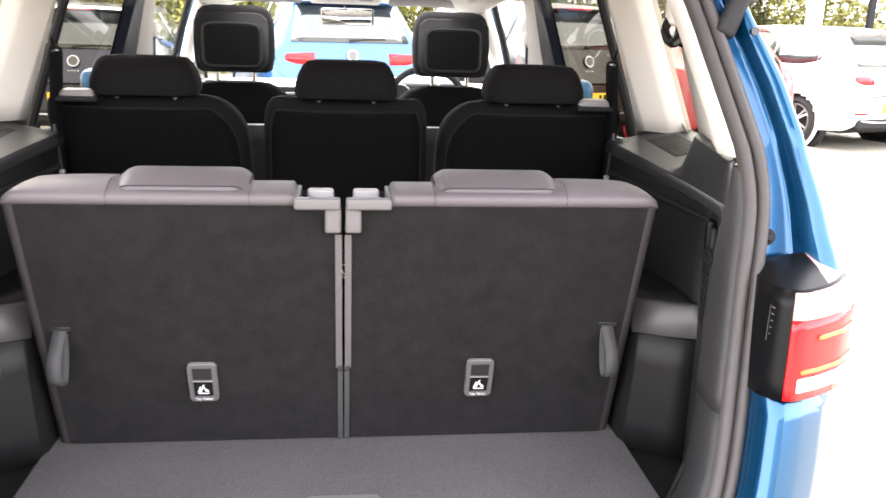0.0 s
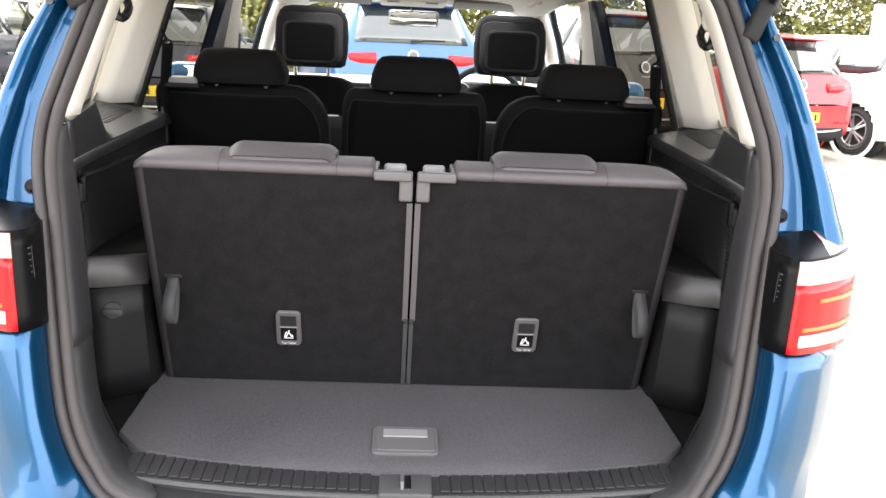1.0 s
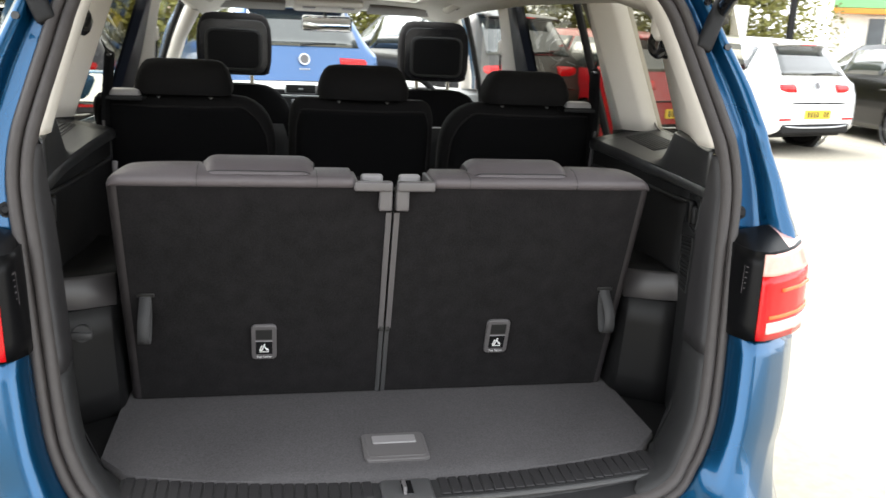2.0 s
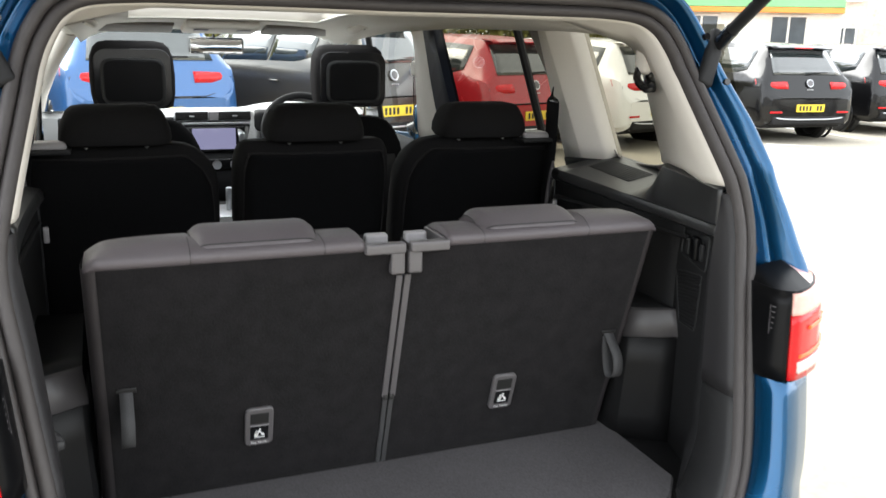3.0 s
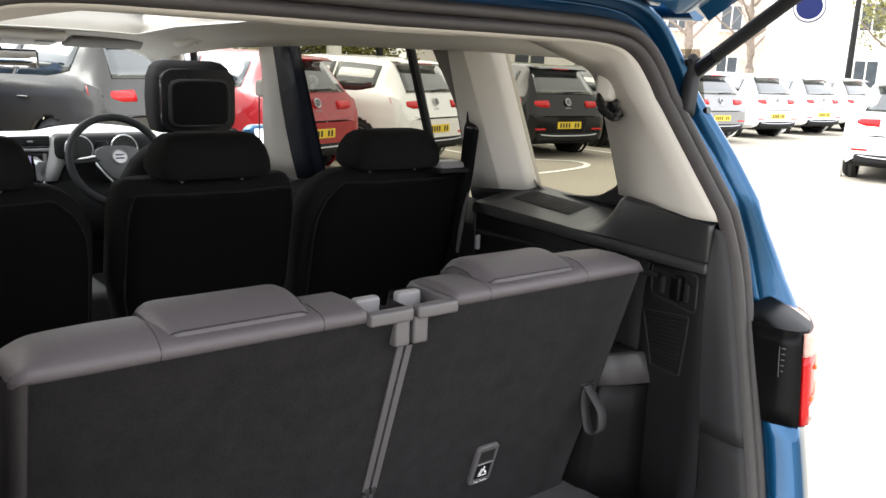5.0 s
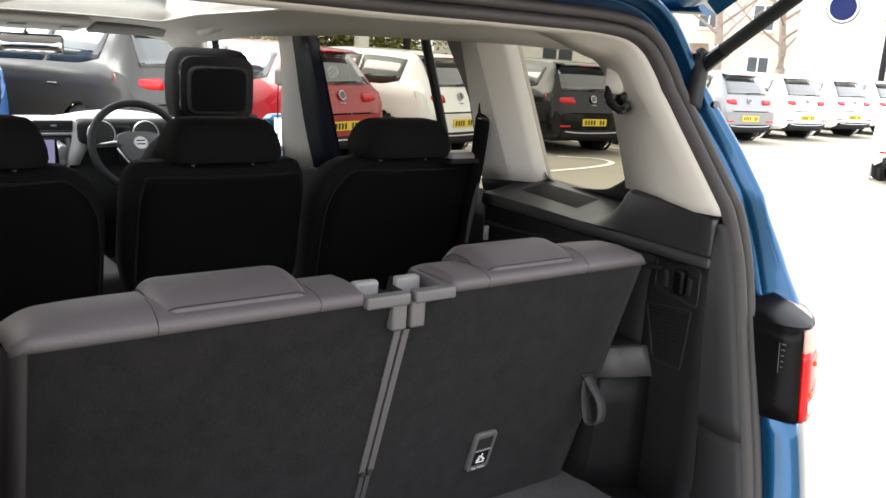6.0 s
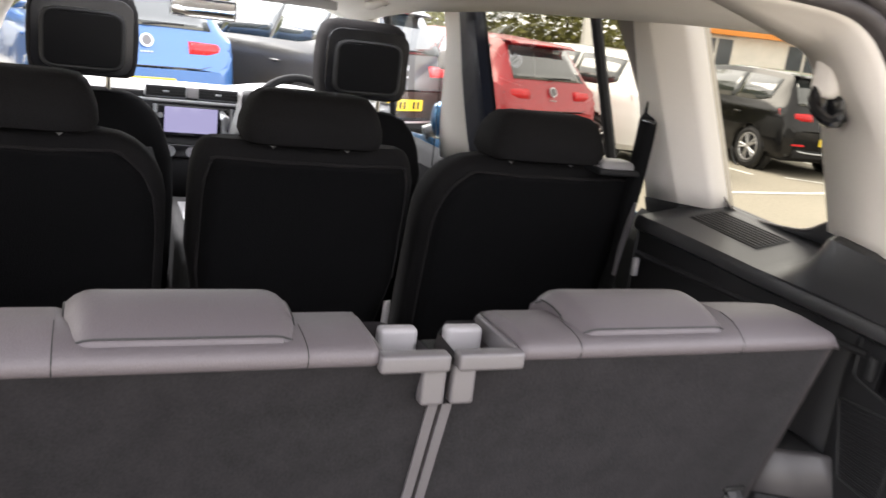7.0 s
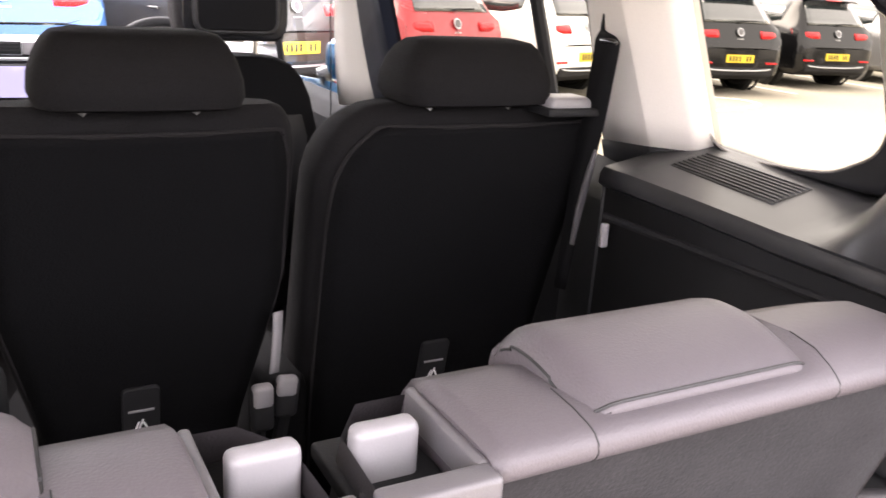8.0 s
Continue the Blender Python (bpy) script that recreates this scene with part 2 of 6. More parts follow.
def curve(pts, n):
    """n points along a smooth line through pts."""
    p = [np.array(q, float) for q in pts]
    p = [2 * p[0] - p[1]] + p + [2 * p[-1] - p[-2]]
    out, m = [], len(p) - 3
    for k in range(n):
        u = k * m / (n - 1)
        i = min(int(u), m - 1)
        t = u - i
        a, b_, c, d = p[i:i + 4]
        out.append(0.5 * (2 * b_ + (c - a) * t + (2 * a - 5 * b_ + 4 * c - d) * t * t + (3 * b_ - a - 3 * c + d) * t ** 3))
    return [Vector(q) for q in out]


def tube(pts, r, n=10, bm=None, ends=True, flat=1.0):
    """A round rod along pts; r a number or one a point."""
    bm = bm or bmesh.new()
    rows = []
    for i, p in enumerate(pts):
        p = Vector(p)
        d = (Vector(pts[min(i + 1, len(pts) - 1)]) - Vector(pts[max(i - 1, 0)])).normalized()
        s = d.cross(Vector((0, 0, 1)))
        s = s.normalized() if s.length > 1e-3 else Vector((1, 0, 0))
        u = s.cross(d)
        q = r[i] if isinstance(r, (list, tuple)) else r
        rows.append([p + q * (math.cos(a) * s + flat * math.sin(a) * u) for a in [2 * math.pi * k / n for k in range(n)]])
    grid(rows, close_v=True, bm=bm)
    if ends:
        cap(bm, rows[0])
        cap(bm, rows[-1])
    return bm


def disc(c, axis, r, depth, n=24, bm=None, r2=None):
    """A short round cylinder from c along axis."""
    axis = Vector(axis).normalized()
    s = axis.orthogonal().normalized()
    u = axis.cross(s)
    bm = bm or bmesh.new()
    c = Vector(c)
    rows = [[c + axis * h + q * (math.cos(a) * s + math.sin(a) * u) for a in [2 * math.pi * k / n for k in range(n)]]
            for h, q in ((0, r), (depth, r2 or r))]
    grid(rows, close_v=True, bm=bm)
    cap(bm, rows[0])
    cap(bm, rows[1])
    return bm


def torus(c, axis, big, small, n=40, m=10, bm=None):
    axis = Vector(axis).normalized()
    s = axis.orthogonal().normalized()
    u = axis.cross(s)
    rows = []
    for k in range(n):
        a = 2 * math.pi * k / n
        d = math.cos(a) * s + math.sin(a) * u
        rows.append([Vector(c) + d * (big + small * math.cos(b_)) + axis * small * math.sin(b_)
                     for b_ in [2 * math.pi * j / m for j in range(m)]])
    return grid(rows, True, True, bm)


def words(name, text, size, m, material, parent, label=""):
    """Flat lettering as a mesh."""
    cu = bpy.data.curves.new(name, "FONT")
    cu.body, cu.size, cu.align_x, cu.align_y, cu.extrude = text, size, "CENTER", "CENTER", 0.0002
    tmp = bpy.data.objects.new(name, cu)
    me = bpy.data.meshes.new_from_object(tmp)
    bpy.data.objects.remove(tmp)
    bm = bmesh.new()
    bm.from_mesh(me)
    bpy.data.meshes.remove(me)
    bmesh.ops.transform(bm, matrix=m, verts=bm.verts)
    return part(name, bm, material, parent, label, smooth=False)


# ---- ground ----
bm = bmesh.new()
n = 60
rng = [-400 + 800 * k / n for k in range(n + 1)]
grid([[Vector((x, y, -0.002)) for y in rng] for x in rng], bm=bm)
tagged(part("ground", bm, M_TARMAC), "pale worn tarmac of the car park", "ground", kind="structure")

# ---- the people carrier: shell round the boot opening ----
# Its own axes: x to the right, y ahead, z up; the opening leans forward towards the roof.
SIDE = [(0, 1.540), (0.15, 1.541), (0.30, 1.541), (0.42, 1.540), (0.505, 1.531), (0.553, 1.505), (0.583, 1.462), (0.600, 1.42), (0.612, 1.37), (0.625, 1.315),
        (0.640, 1.25), (0.653, 1.185), (0.656, 1.13), (0.651, 1.08), (0.643, 1.03), (0.633, 0.96), (0.620, 0.87), (0.603, 0.76), (0.585, 0.69),
        (0.549, 0.622), (0.49, 0.577), (0.38, 0.553), (0.18, 0.540), (0, 0.536)]
half = curve([(a, 0, b_) for a, b_ in SIDE], 100)
RING = [Vector((p.x, 0, p.z)) for p in half] + [Vector((-p.x, 0, p.z)) for p in half[-2:0:-1]]
NR = len(RING)


def lean(z):
    return 0.09 + 0.31 * (z - 0.6) - 0.45 * max(0.0, 0.62 - z) + 0.30 * min(0.2, max(0.0, z - 1.22))


def ring_normal(i):
    d = RING[(i + 1) % NR] - RING[i - 1]
    return Vector((-d.z, 0, d.x)).normalized()


_c = RING[8]
if ring_normal(8).dot(_c - Vector((0, 0, 1.0))) < 0:
    SGN = -1
else:
    SGN = 1


def ring_at(i, out, back):
    """A place beside the opening's edge: out from it, and back towards the rear."""
    p, q = RING[i % NR], ring_normal(i % NR) * SGN
    return Vector((p.x + q.x * out, lean(p.z) - back, p.z + q.z * out))


def zone(i):
    """0 beside the rear window, 1 beside and below the lamps, 2 under the opening."""
    p, q = RING[i % NR], ring_normal(i % NR) * SGN
    low = min(1, max(0, (1.025 - p.z) / 0.05))
    bot = min(1, max(0, (-q.z - 0.35) / 0.5))
    return low, bot


PROF = [
    [(0, 0), (0.005, -0.010), (0.032, -0.016), (0.038, -0.012), (0.050, 0.016), (0.063, 0.018), (0.078, -0.012), (0.098, -0.12)],
    [(0, 0), (0.003, 0.030), (0.010, 0.058), (0.022, 0.074), (0.062, 0.062), (0.106, 0.040), (0.152, -0.004), (0.236, -0.17)],
    [(0, 0), (0.010, 0.014), (0.022, 0.030), (0.036, 0.075), (0.050, 0.130), (0.080, 0.150), (0.16, 0.158), (0.30, 0.14)],
]


def ring_prof(i, k, proud=0.0):
    low, bot = zone(i)
    a = [Vector((*PROF[z][k], 0)) for z in range(3)]
    near_lamp = min(1, max(0, (1.20 - RING[i % NR].z) / 0.14))
    a[0].x *= 1 + 0.64 * near_lamp ** 1.3 - 0.30 * min(1, max(0, (RING[i % NR].z - 1.30) / 0.16))
    if k > 3:
        a[0].y += 0.030 * near_lamp ** 1.5
    v = a[0].lerp(a[1], low).lerp(a[2], bot)
    rz = RING[i % NR].z
    f = min(1, max(0, (rz - 0.868) / 0.012)) * min(1, max(0, (1.045 - rz) / 0.02))       # recess behind the lamps
    if k > 1:
        v = Vector((v.x - (0.050 * f if k > 3 else 0), v.y - 0.026 * f, 0))
    return ring_at(i, v.x + proud * (0.3 if k > 3 else -0.5), v.y + proud)


carrier = thing("people_carrier", (0, 2.2, 0), "blue seven-seat people carrier parked with its tailgate raised", "car")
bm = bmesh.new()


def pressed(pts, r=0.006):
    """The same line with each corner rolled to a small radius, as in pressed sheet."""
    out = [pts[0]]
    for a, b_, c in zip(pts, pts[1:], pts[2:]):
        ka, kc = min(0.35, r / max(1e-6, (b_ - a).length)), min(0.35, r / max(1e-6, (c - b_).length))
        p, q = b_.lerp(a, ka), b_.lerp(c, kc)
        out += [p, (p + q) * 0.25 + b_ * 0.5, q]
    return out + [pts[-1]]


grid([pressed([ring_prof(i, k) for k in range(8)]) for i in range(NR)], close_u=True, bm=bm)
part("rear_body_frame", bm, M_BLUE, carrier, "metallic blue painted body round the boot opening", solid=0.004, sharp=55)

# rubber seal with two ribs
sec = [(0.004, -0.006), (0.004, 0.010), (-0.001, 0.018), (-0.008, 0.020), (-0.0135, 0.016), (-0.0165, 0.004), (-0.0195, 0.013), (-0.025, 0.017), (-0.031, 0.015),
       (-0.036, 0.009), (-0.037, -0.006)]
bm = grid([[ring_at(i, o, b_) for o, b_ in sec] for i in range(NR)], True, True)
part("boot_seal", bm, M_RUBBER, carrier, "dark ribbed rubber seal round the opening", sharp=75)

# bump stops in the gutter
for s in (1, -1):
    b_ = Vector((0.662 * s, 0.250, 1.076))
    bm = disc(b_ + Vector((0, 0.012, 0)), (0, -1, 0.2), 0.0135, 0.018, 20)
    disc(b_ + Vector((0, -0.006, 0.003)), (0, -1, 0.2), 0.0095, 0.008, 20, bm, 0.005)
    part("bump_stop", bm, M_DARKPL, carrier, "black rubber bump stop")


# ---- tail lamps ----
def lamp_point(s, u, v, proud=0.0):
    """u: 0 at the seal to 1 round the corner; v: 0 at the lower edge to 1 at the top."""
    z = 0.866 + v * (0.165 + 0.010 * max(0, u - 0.4)) + 0.006 * u
    xs = 0.620 + 0.145 * (z - 0.87) * max(0.45, 1 - u / 0.43)
    line = [(-0.004, -0.030), (0.000, 0.040), (0.010, 0.064), (0.024, 0.078), (0.062, 0.066), (0.106, 0.044), (0.146, 0.010), (0.166, -0.040)]
    t = u * (len(line) - 1)
    i = min(int(t), len(line) - 2)
    o = Vector(line[i]).lerp(Vector(line[i + 1]), t - i)
    d = (Vector(line[i + 1]) - Vector(line[i])).normalized()
    nrm = Vector((-d.y, d.x)) * -1
    if nrm.y < 0 and i > 2:
        nrm = -nrm
    o = o + Vector((abs(nrm.x) * (1 if i > 2 else -1), abs(nrm.y))) * proud
    o.x *= 1 - 0.14 * max(0, (v - 0.7) / 0.3) * min(1, max(0, (u - 0.43) / 0.3))
    return Vector((s * (xs + o.x), lean(0.87) + 0.13 * (z - 0.87) - o.y, z))


def lamp_patch(s, u0, u1, v0, v1, proud, nu=14, nv=6, bm=None):
    rows = [[lamp_point(s, u0 + (u1 - u0) * a / nu, v0 + (v1 - v0) * b_ / nv, proud) for b_ in range(nv + 1)] for a in range(nu + 1)]
    return grid(rows, bm=bm)


for s in (1, -1):
    lamp = thing("tail_lamp", lamp_point(s, 0.5, 0), "red wraparound tail lamp with a black inner cheek", "tail lamp", "tail lamps of the people carrier")
    part("housing", lamp_patch(s, 0, 1, 0, 1, 0.004), M_CHEEK, lamp, "black lamp housing", solid=0.004)
    part("red_lens", lamp_patch(s, 0.405, 1, 0.02, 0.76, 0.008), M_REDLENS, lamp, "red plastic lens", solid=0.006)
    # top of the red lens, coloured pale for the sky it reflects
    part("top_lens", lamp_patch(s, 0.41, 1, 0.74, 0.98, 0.010), M_TOPLENS_SHEEN, lamp, "top lens with the sky's sheen in its pale pink", solid=0.006)
    part("indicator_lens", lamp_patch(s, 0.56, 0.84, 0.545, 0.580, 0.0120, 14, 3), M_AMBER, lamp, "amber indicator lens", solid=0.005)
    part("reversing_lens", lamp_patch(s, 0.445, 0.99, 0.10, 0.22, 0.0120, 14, 3), M_CLEARLENS, lamp, "pale reversing lens", solid=0.005)
    part("brake_strip", lamp_patch(s, 0.46, 0.97, 0.26, 0.295, 0.0120, 14, 3), M_AMBER, lamp, "orange-red light strip", solid=0.005)
    bm = bmesh.new()
    for k in range(5):
        lamp_patch(s, 0.19, 0.20 + 0.035 - 0.006 * k, 0.80 - 0.060 * k, 0.812 - 0.060 * k, 0.0065, 2, 1, bm)
    lamp_patch(s, 0.165, 0.173, 0.50, 0.82, 0.0065, 1, 3, bm)
    part("print", bm, M_GREYPL, lamp, "faint moulded marks")
    part("lamp_back", box(s * 0.700, lean(0.87) + 0.055, 0.943, 0.135, 0.07, 0.160, 0.01), M_CHEEK, lamp, "black lamp body")
    # black wedge above the lamp
    rows = []
    for u in range(15):
        f = u / 14
        p = lamp_point(s, f, 1.0, 0.004)
        q = Vector((s * (0.648 + 0.100 * f), 0.232 - 0.030 * f * f, 1.046 + 0.016 * min(1, f / 0.65) - 0.026 * max(0, f - 0.65) / 0.35))
        rows.append([p - Vector((0, 0, 0.006)), p, p.lerp(q, 0.5) + Vector((0, 0, 0.003)), q, q - Vector((0, 0, 0.03))])
    part("upper_cover", grid(rows[:10]), M_CHEEK, lamp, "black plastic top of the lamp")
    part("lens_crown", grid(rows[9:]), M_TOPLENS_SHEEN, lamp, "upper lens edge with sky sheen in its colour")

# bumper under the opening and the lower body
WID = [(-0.06, 0.60, 0.30), (0.02, 0.78, 0.28), (0.20, 0.800, 0.27), (0.6, 0.900, 0.25), (1.5, 0.912, 0.24), (2.8, 0.91, 0.24),
       (3.7, 0.90, 0.25), (4.1, 0.86, 0.26), (4.36, 0.70, 0.28), (4.44, 0.45, 0.30)]
TOPZ = [(-0.06, 0.52), (0.02, 0.55), (0.20, 0.82), (0.6, 1.07), (1.5, 1.05), (2.8, 1.01), (3.3, 0.98), (3.9, 0.90), (4.36, 0.74), (4.44, 0.62)]


def interp(tab, y, k=1):
    for a, b_ in zip(tab, tab[1:]):
        if y <= b_[0]:
            t = (y - a[0]) / (b_[0] - a[0])
            return a[k] + (b_[k] - a[k]) * max(0, t)
    return tab[-1][k]




def arch(y, z):
    """True inside a wheel arch."""
    return min((y - 0.78) ** 2, (y - 3.46) ** 2) + (z - 0.32) ** 2 < 0.36 ** 2


for s in (1, -1):
    bm = bmesh.new()
    rows = []
    for k in range(97):
        y = 0.30 + 4.14 * k / 96
        w, zb, zt = interp(WID, y), interp(WID, y, 2), interp(TOPZ, y)
        row = []
        for j in range(13):
            f = j / 12
            z = zb + (zt - zb) * f
            bul = 1 - 0.06 * (1 - f) ** 3 - 0.035 * max(0, f - 0.55) ** 2 * 4
            row.append(Vector((s * w * bul, y, z)))
        rows.append(row)
    grid(rows, bm=bm)
    bmesh.ops.delete(bm, geom=[f for f in bm.faces if arch(f.calc_center_median().y, f.calc_center_median().z)], context="FACES")
    part("side_panel", bm, M_BLUE, carrier, solid=0.006)
# rear bumper face and shelf
bm = bmesh.new()
xs = [-0.62 + 1.24 * k / 24 for k in range(25)]
prof = [(0.09, 0.545), (0.045, 0.53), (-0.02, 0.515), (-0.045, 0.50), (-0.065, 0.42), (-0.06, 0.33), (-0.03, 0.27)]
grid([[Vector((x, y + 0.06 * (abs(x) / 0.62) ** 4, z)) for y, z in prof] for x in xs], bm=bm)
part("rear_bumper", bm, M_BLUE, carrier, "blue rear bumper", solid=0.006)
for y0, yy in ((0.78, 0), (3.46, 0)):
    for s in (1, -1):
        bm = torus((0.80 * s, y0, 0.322), (1, 0, 0), 0.255, 0.085, 36, 10)
        w_ = part("wheel", bm, M_TYRE, carrier, "black tyre with an alloy rim")
        bm = disc((0.79 * s, y0, 0.322), (s, 0, 0), 0.215, 0.05, 28)
        part("rim", bm, M_RIM, w_)
# bonnet, underside
bm = grid([[Vector((x * interp(WID, y) * 0.98, y, interp(TOPZ, y) + 0.05 * (1 - x * x))) for x in [-1 + k / 6 for k in range(13)]]
           for y in (3.15, 3.4, 3.7, 3.9, 4.1, 4.25, 4.36)])
part("bonnet", bm, M_BLUE, carrier, solid=0.004)
bm = grid([[Vector((x * interp(WID, 4.44), y, z)) for x in [-1 + k / 6 for k in range(13)]] for y, z in ((4.44, 0.62), (4.47, 0.5), (4.44, 0.3))])
part("front_bumper", bm, M_BLUE, carrier, solid=0.006)

# roof skin with its glass, headliner inside
ROOFW = [(0.40, 0.54), (0.6, 0.58), (1.0, 0.60), (2.0, 0.60), (2.6, 0.575), (2.95, 0.55)]
ROOFZ = [(0.40, 1.625), (0.6, 1.645), (1.0, 1.655), (1.8, 1.655), (2.4, 1.625), (2.75, 1.575), (2.95, 1.53)]
LINZ = [(0.40, 1.520), (0.55, 1.535), (0.9, 1.545), (1.6, 1.55), (2.2, 1.535), (2.6, 1.505), (2.9, 1.465)]


def sheet(wtab, ztab, ys, crown, edge, hole=None, nx=28):
    bm = bmesh.new()
    rows = [[Vector((u * interp(wtab, y), y, interp(ztab, y) - crown * u * u - edge * abs(u) ** 8)) for u in [-1 + 2 * k / nx for k in range(nx + 1)]]
            for y in ys]
    grid(rows, bm=bm)
    if hole:
        x1, y0, y1 = hole
        bmesh.ops.delete(bm, geom=[f for f in bm.faces if abs(f.calc_center_median().x) < x1 and y0 < f.calc_center_median().y < y1], context="FACES")
    return bm


ys = [0.40 + 0.05 * k for k in range(52)]
part("roof", sheet(ROOFW, ROOFZ, ys, 0.02, 0.035, (0.40, 1.4, 2.56)), M_BLUE, carrier, solid=0.004)
LINW = [(y, w - 0.01) for y, w in ROOFW]
part("headliner", sheet(LINW, LINZ, ys[3:-1], 0.012, 0.05, (0.38, 1.4, 2.56)), M_LINER, carrier, "pale cloth headliner", solid=0.004)
bm = bmesh.new()
cor = [(-0.385, 1.39), (0.385, 1.39), (0.385, 2.57), (-0.385, 2.57)]
pts = []
for k in range(4):
    (xa, ya), (xb, yb) = cor[k], cor[(k + 1) % 4]
    for t in range(8):
        pts.append((xa + (xb - xa) * t / 8, ya + (yb - ya) * t / 8))
grid([[Vector((x, y, interp(LINZ, y) - 0.006)) for x, y in pts], [Vector((x * 1.03, y, interp(ROOFZ, y) - 0.02)) for x, y in pts]], close_v=True, bm=bm)
part("roof_light_reveal", bm, M_BEIGE, carrier, "pale lining of the glass roof opening", solid=0.003)
bm = grid([[Vector((x, y, interp(ROOFZ, y) - 0.004)) for x in (-0.42, -0.2, 0, 0.2, 0.42)] for y in (1.36, 1.7, 2.0, 2.3, 2.59)])
g = part("roof_glass", bm, M_CLEAR, carrier, "clear glass roof panel")
g.visible_shadow = False
part("roof_blind", box(0, 1.52, 1.59, 0.76, 0.26, 0.012, 0.004), M_DARKPL, carrier, "dark roller blind, mostly drawn back")

# rear header between the seal and the headliner, running down into the upper rear pillars
idx_top = [i for i in range(NR - 80, NR) if RING[i].z > 1.19] + [i for i in range(0, 80) if RING[i].z > 1.19]


rows = []
for i in idx_top:
    p = RING[i % NR]
    s = 1 if p.x >= 0 else -1
    f = min(1, max(0, (1.538 - p.z) / 0.085))            # 0 along the header, 1 down the pillar
    a = ring_at(i, -0.034, -0.002)
    b_ = ring_at(i, -0.040, -0.022)
    c = ring_at(i, -0.042, -0.06)
    zz = min(p.z - 0.035 * min(1, max(0, (p.z - 1.40) / 0.10)), 1.472)
    side_x = 0.665 - 0.30 * max(0, zz - 1.21) - 0.10 * max(0, zz - 1.40)
    shift = 0.9 * (0.12 * max(0, zz - 1.21) + 0.15 * max(0, zz - 1.40))
    mid_head = Vector((p.x * 0.97, 0.515, 1.521 - 0.02 * abs(p.x / 0.4) ** 3))
    end_head = Vector((p.x * 1.0, 0.585, 1.533 - 0.03 * abs(p.x / 0.4) ** 3))
    mid_side = Vector((s * (side_x * 0.97), max(0.44 + shift + 0.02 * (1.5 - zz), c.y + 0.025), zz - 0.004))
    end_side = Vector((s * side_x, max(0.555 + shift, mid_side.y + 0.03), zz))
    rows.append([a, b_, c, mid_head.lerp(mid_side, f), end_head.lerp(end_side, f)])
part("rear_pillar_trim", grid(rows), M_BEIGE, carrier, "pale moulded trim over the rear pillars and header", solid=0.003, sharp=60)

# ---- cabin sides: glass, pillars, ledges, boot lining ----
def glass_x(z):
    """Half width of the cabin at the glass."""
    return 0.795 - 0.36 * (z - 1.15)


def pillar_plate(name, corners, s, inner, outer, material, label, n=8, fore=None):
    """An upright pillar trim: corners (y, z) lower rear, lower front, upper front, upper rear; inner, outer and fore stand-off from the glass."""
    fore = inner if fore is None else fore
    (ya, za), (yb, zb), (yc, zc), (yd, zd) = corners
    rows = []
    for k in range(n + 1):
        t = k / n
        z0, z1 = za + (zd - za) * t, zb + (zc - zb) * t
        y0, y1 = ya + (yd - ya) * t, yb + (yc - yb) * t
        g0, g1 = glass_x(z0), glass_x(z1)
        line = [Vector((s * (g0 - outer), y0, z0)), Vector((s * (g0 - inner * 0.45), y0 + 0.004, z0)), Vector((s * (g0 - inner), y0 + 0.05, z0)),
                Vector((s * (g1 - fore), y1 - 0.03, z1)), Vector((s * (g1 - outer), y1, z1))]
        rows.append(pressed(line, 0.006))
    return part(name, grid(rows), material, carrier, label, solid=0.003, sharp=28)


# inner edge of the reveal round the opening: height, half width, depth
RIM = [(0.545, 0.40, 0.160), (0.560, 0.47, 0.190), (0.60, 0.533, 0.236), (0.66, 0.560, 0.236), (0.72, 0.566, 0.232), (0.80, 0.574, 0.243), (0.90, 0.584, 0.261), (1.0, 0.593, 0.275),
       (1.05, 0.598, 0.281), (1.10, 0.605, 0.287), (1.15, 0.611, 0.288), (1.20, 0.613, 0.284), (1.24, 0.612, 0.282)]

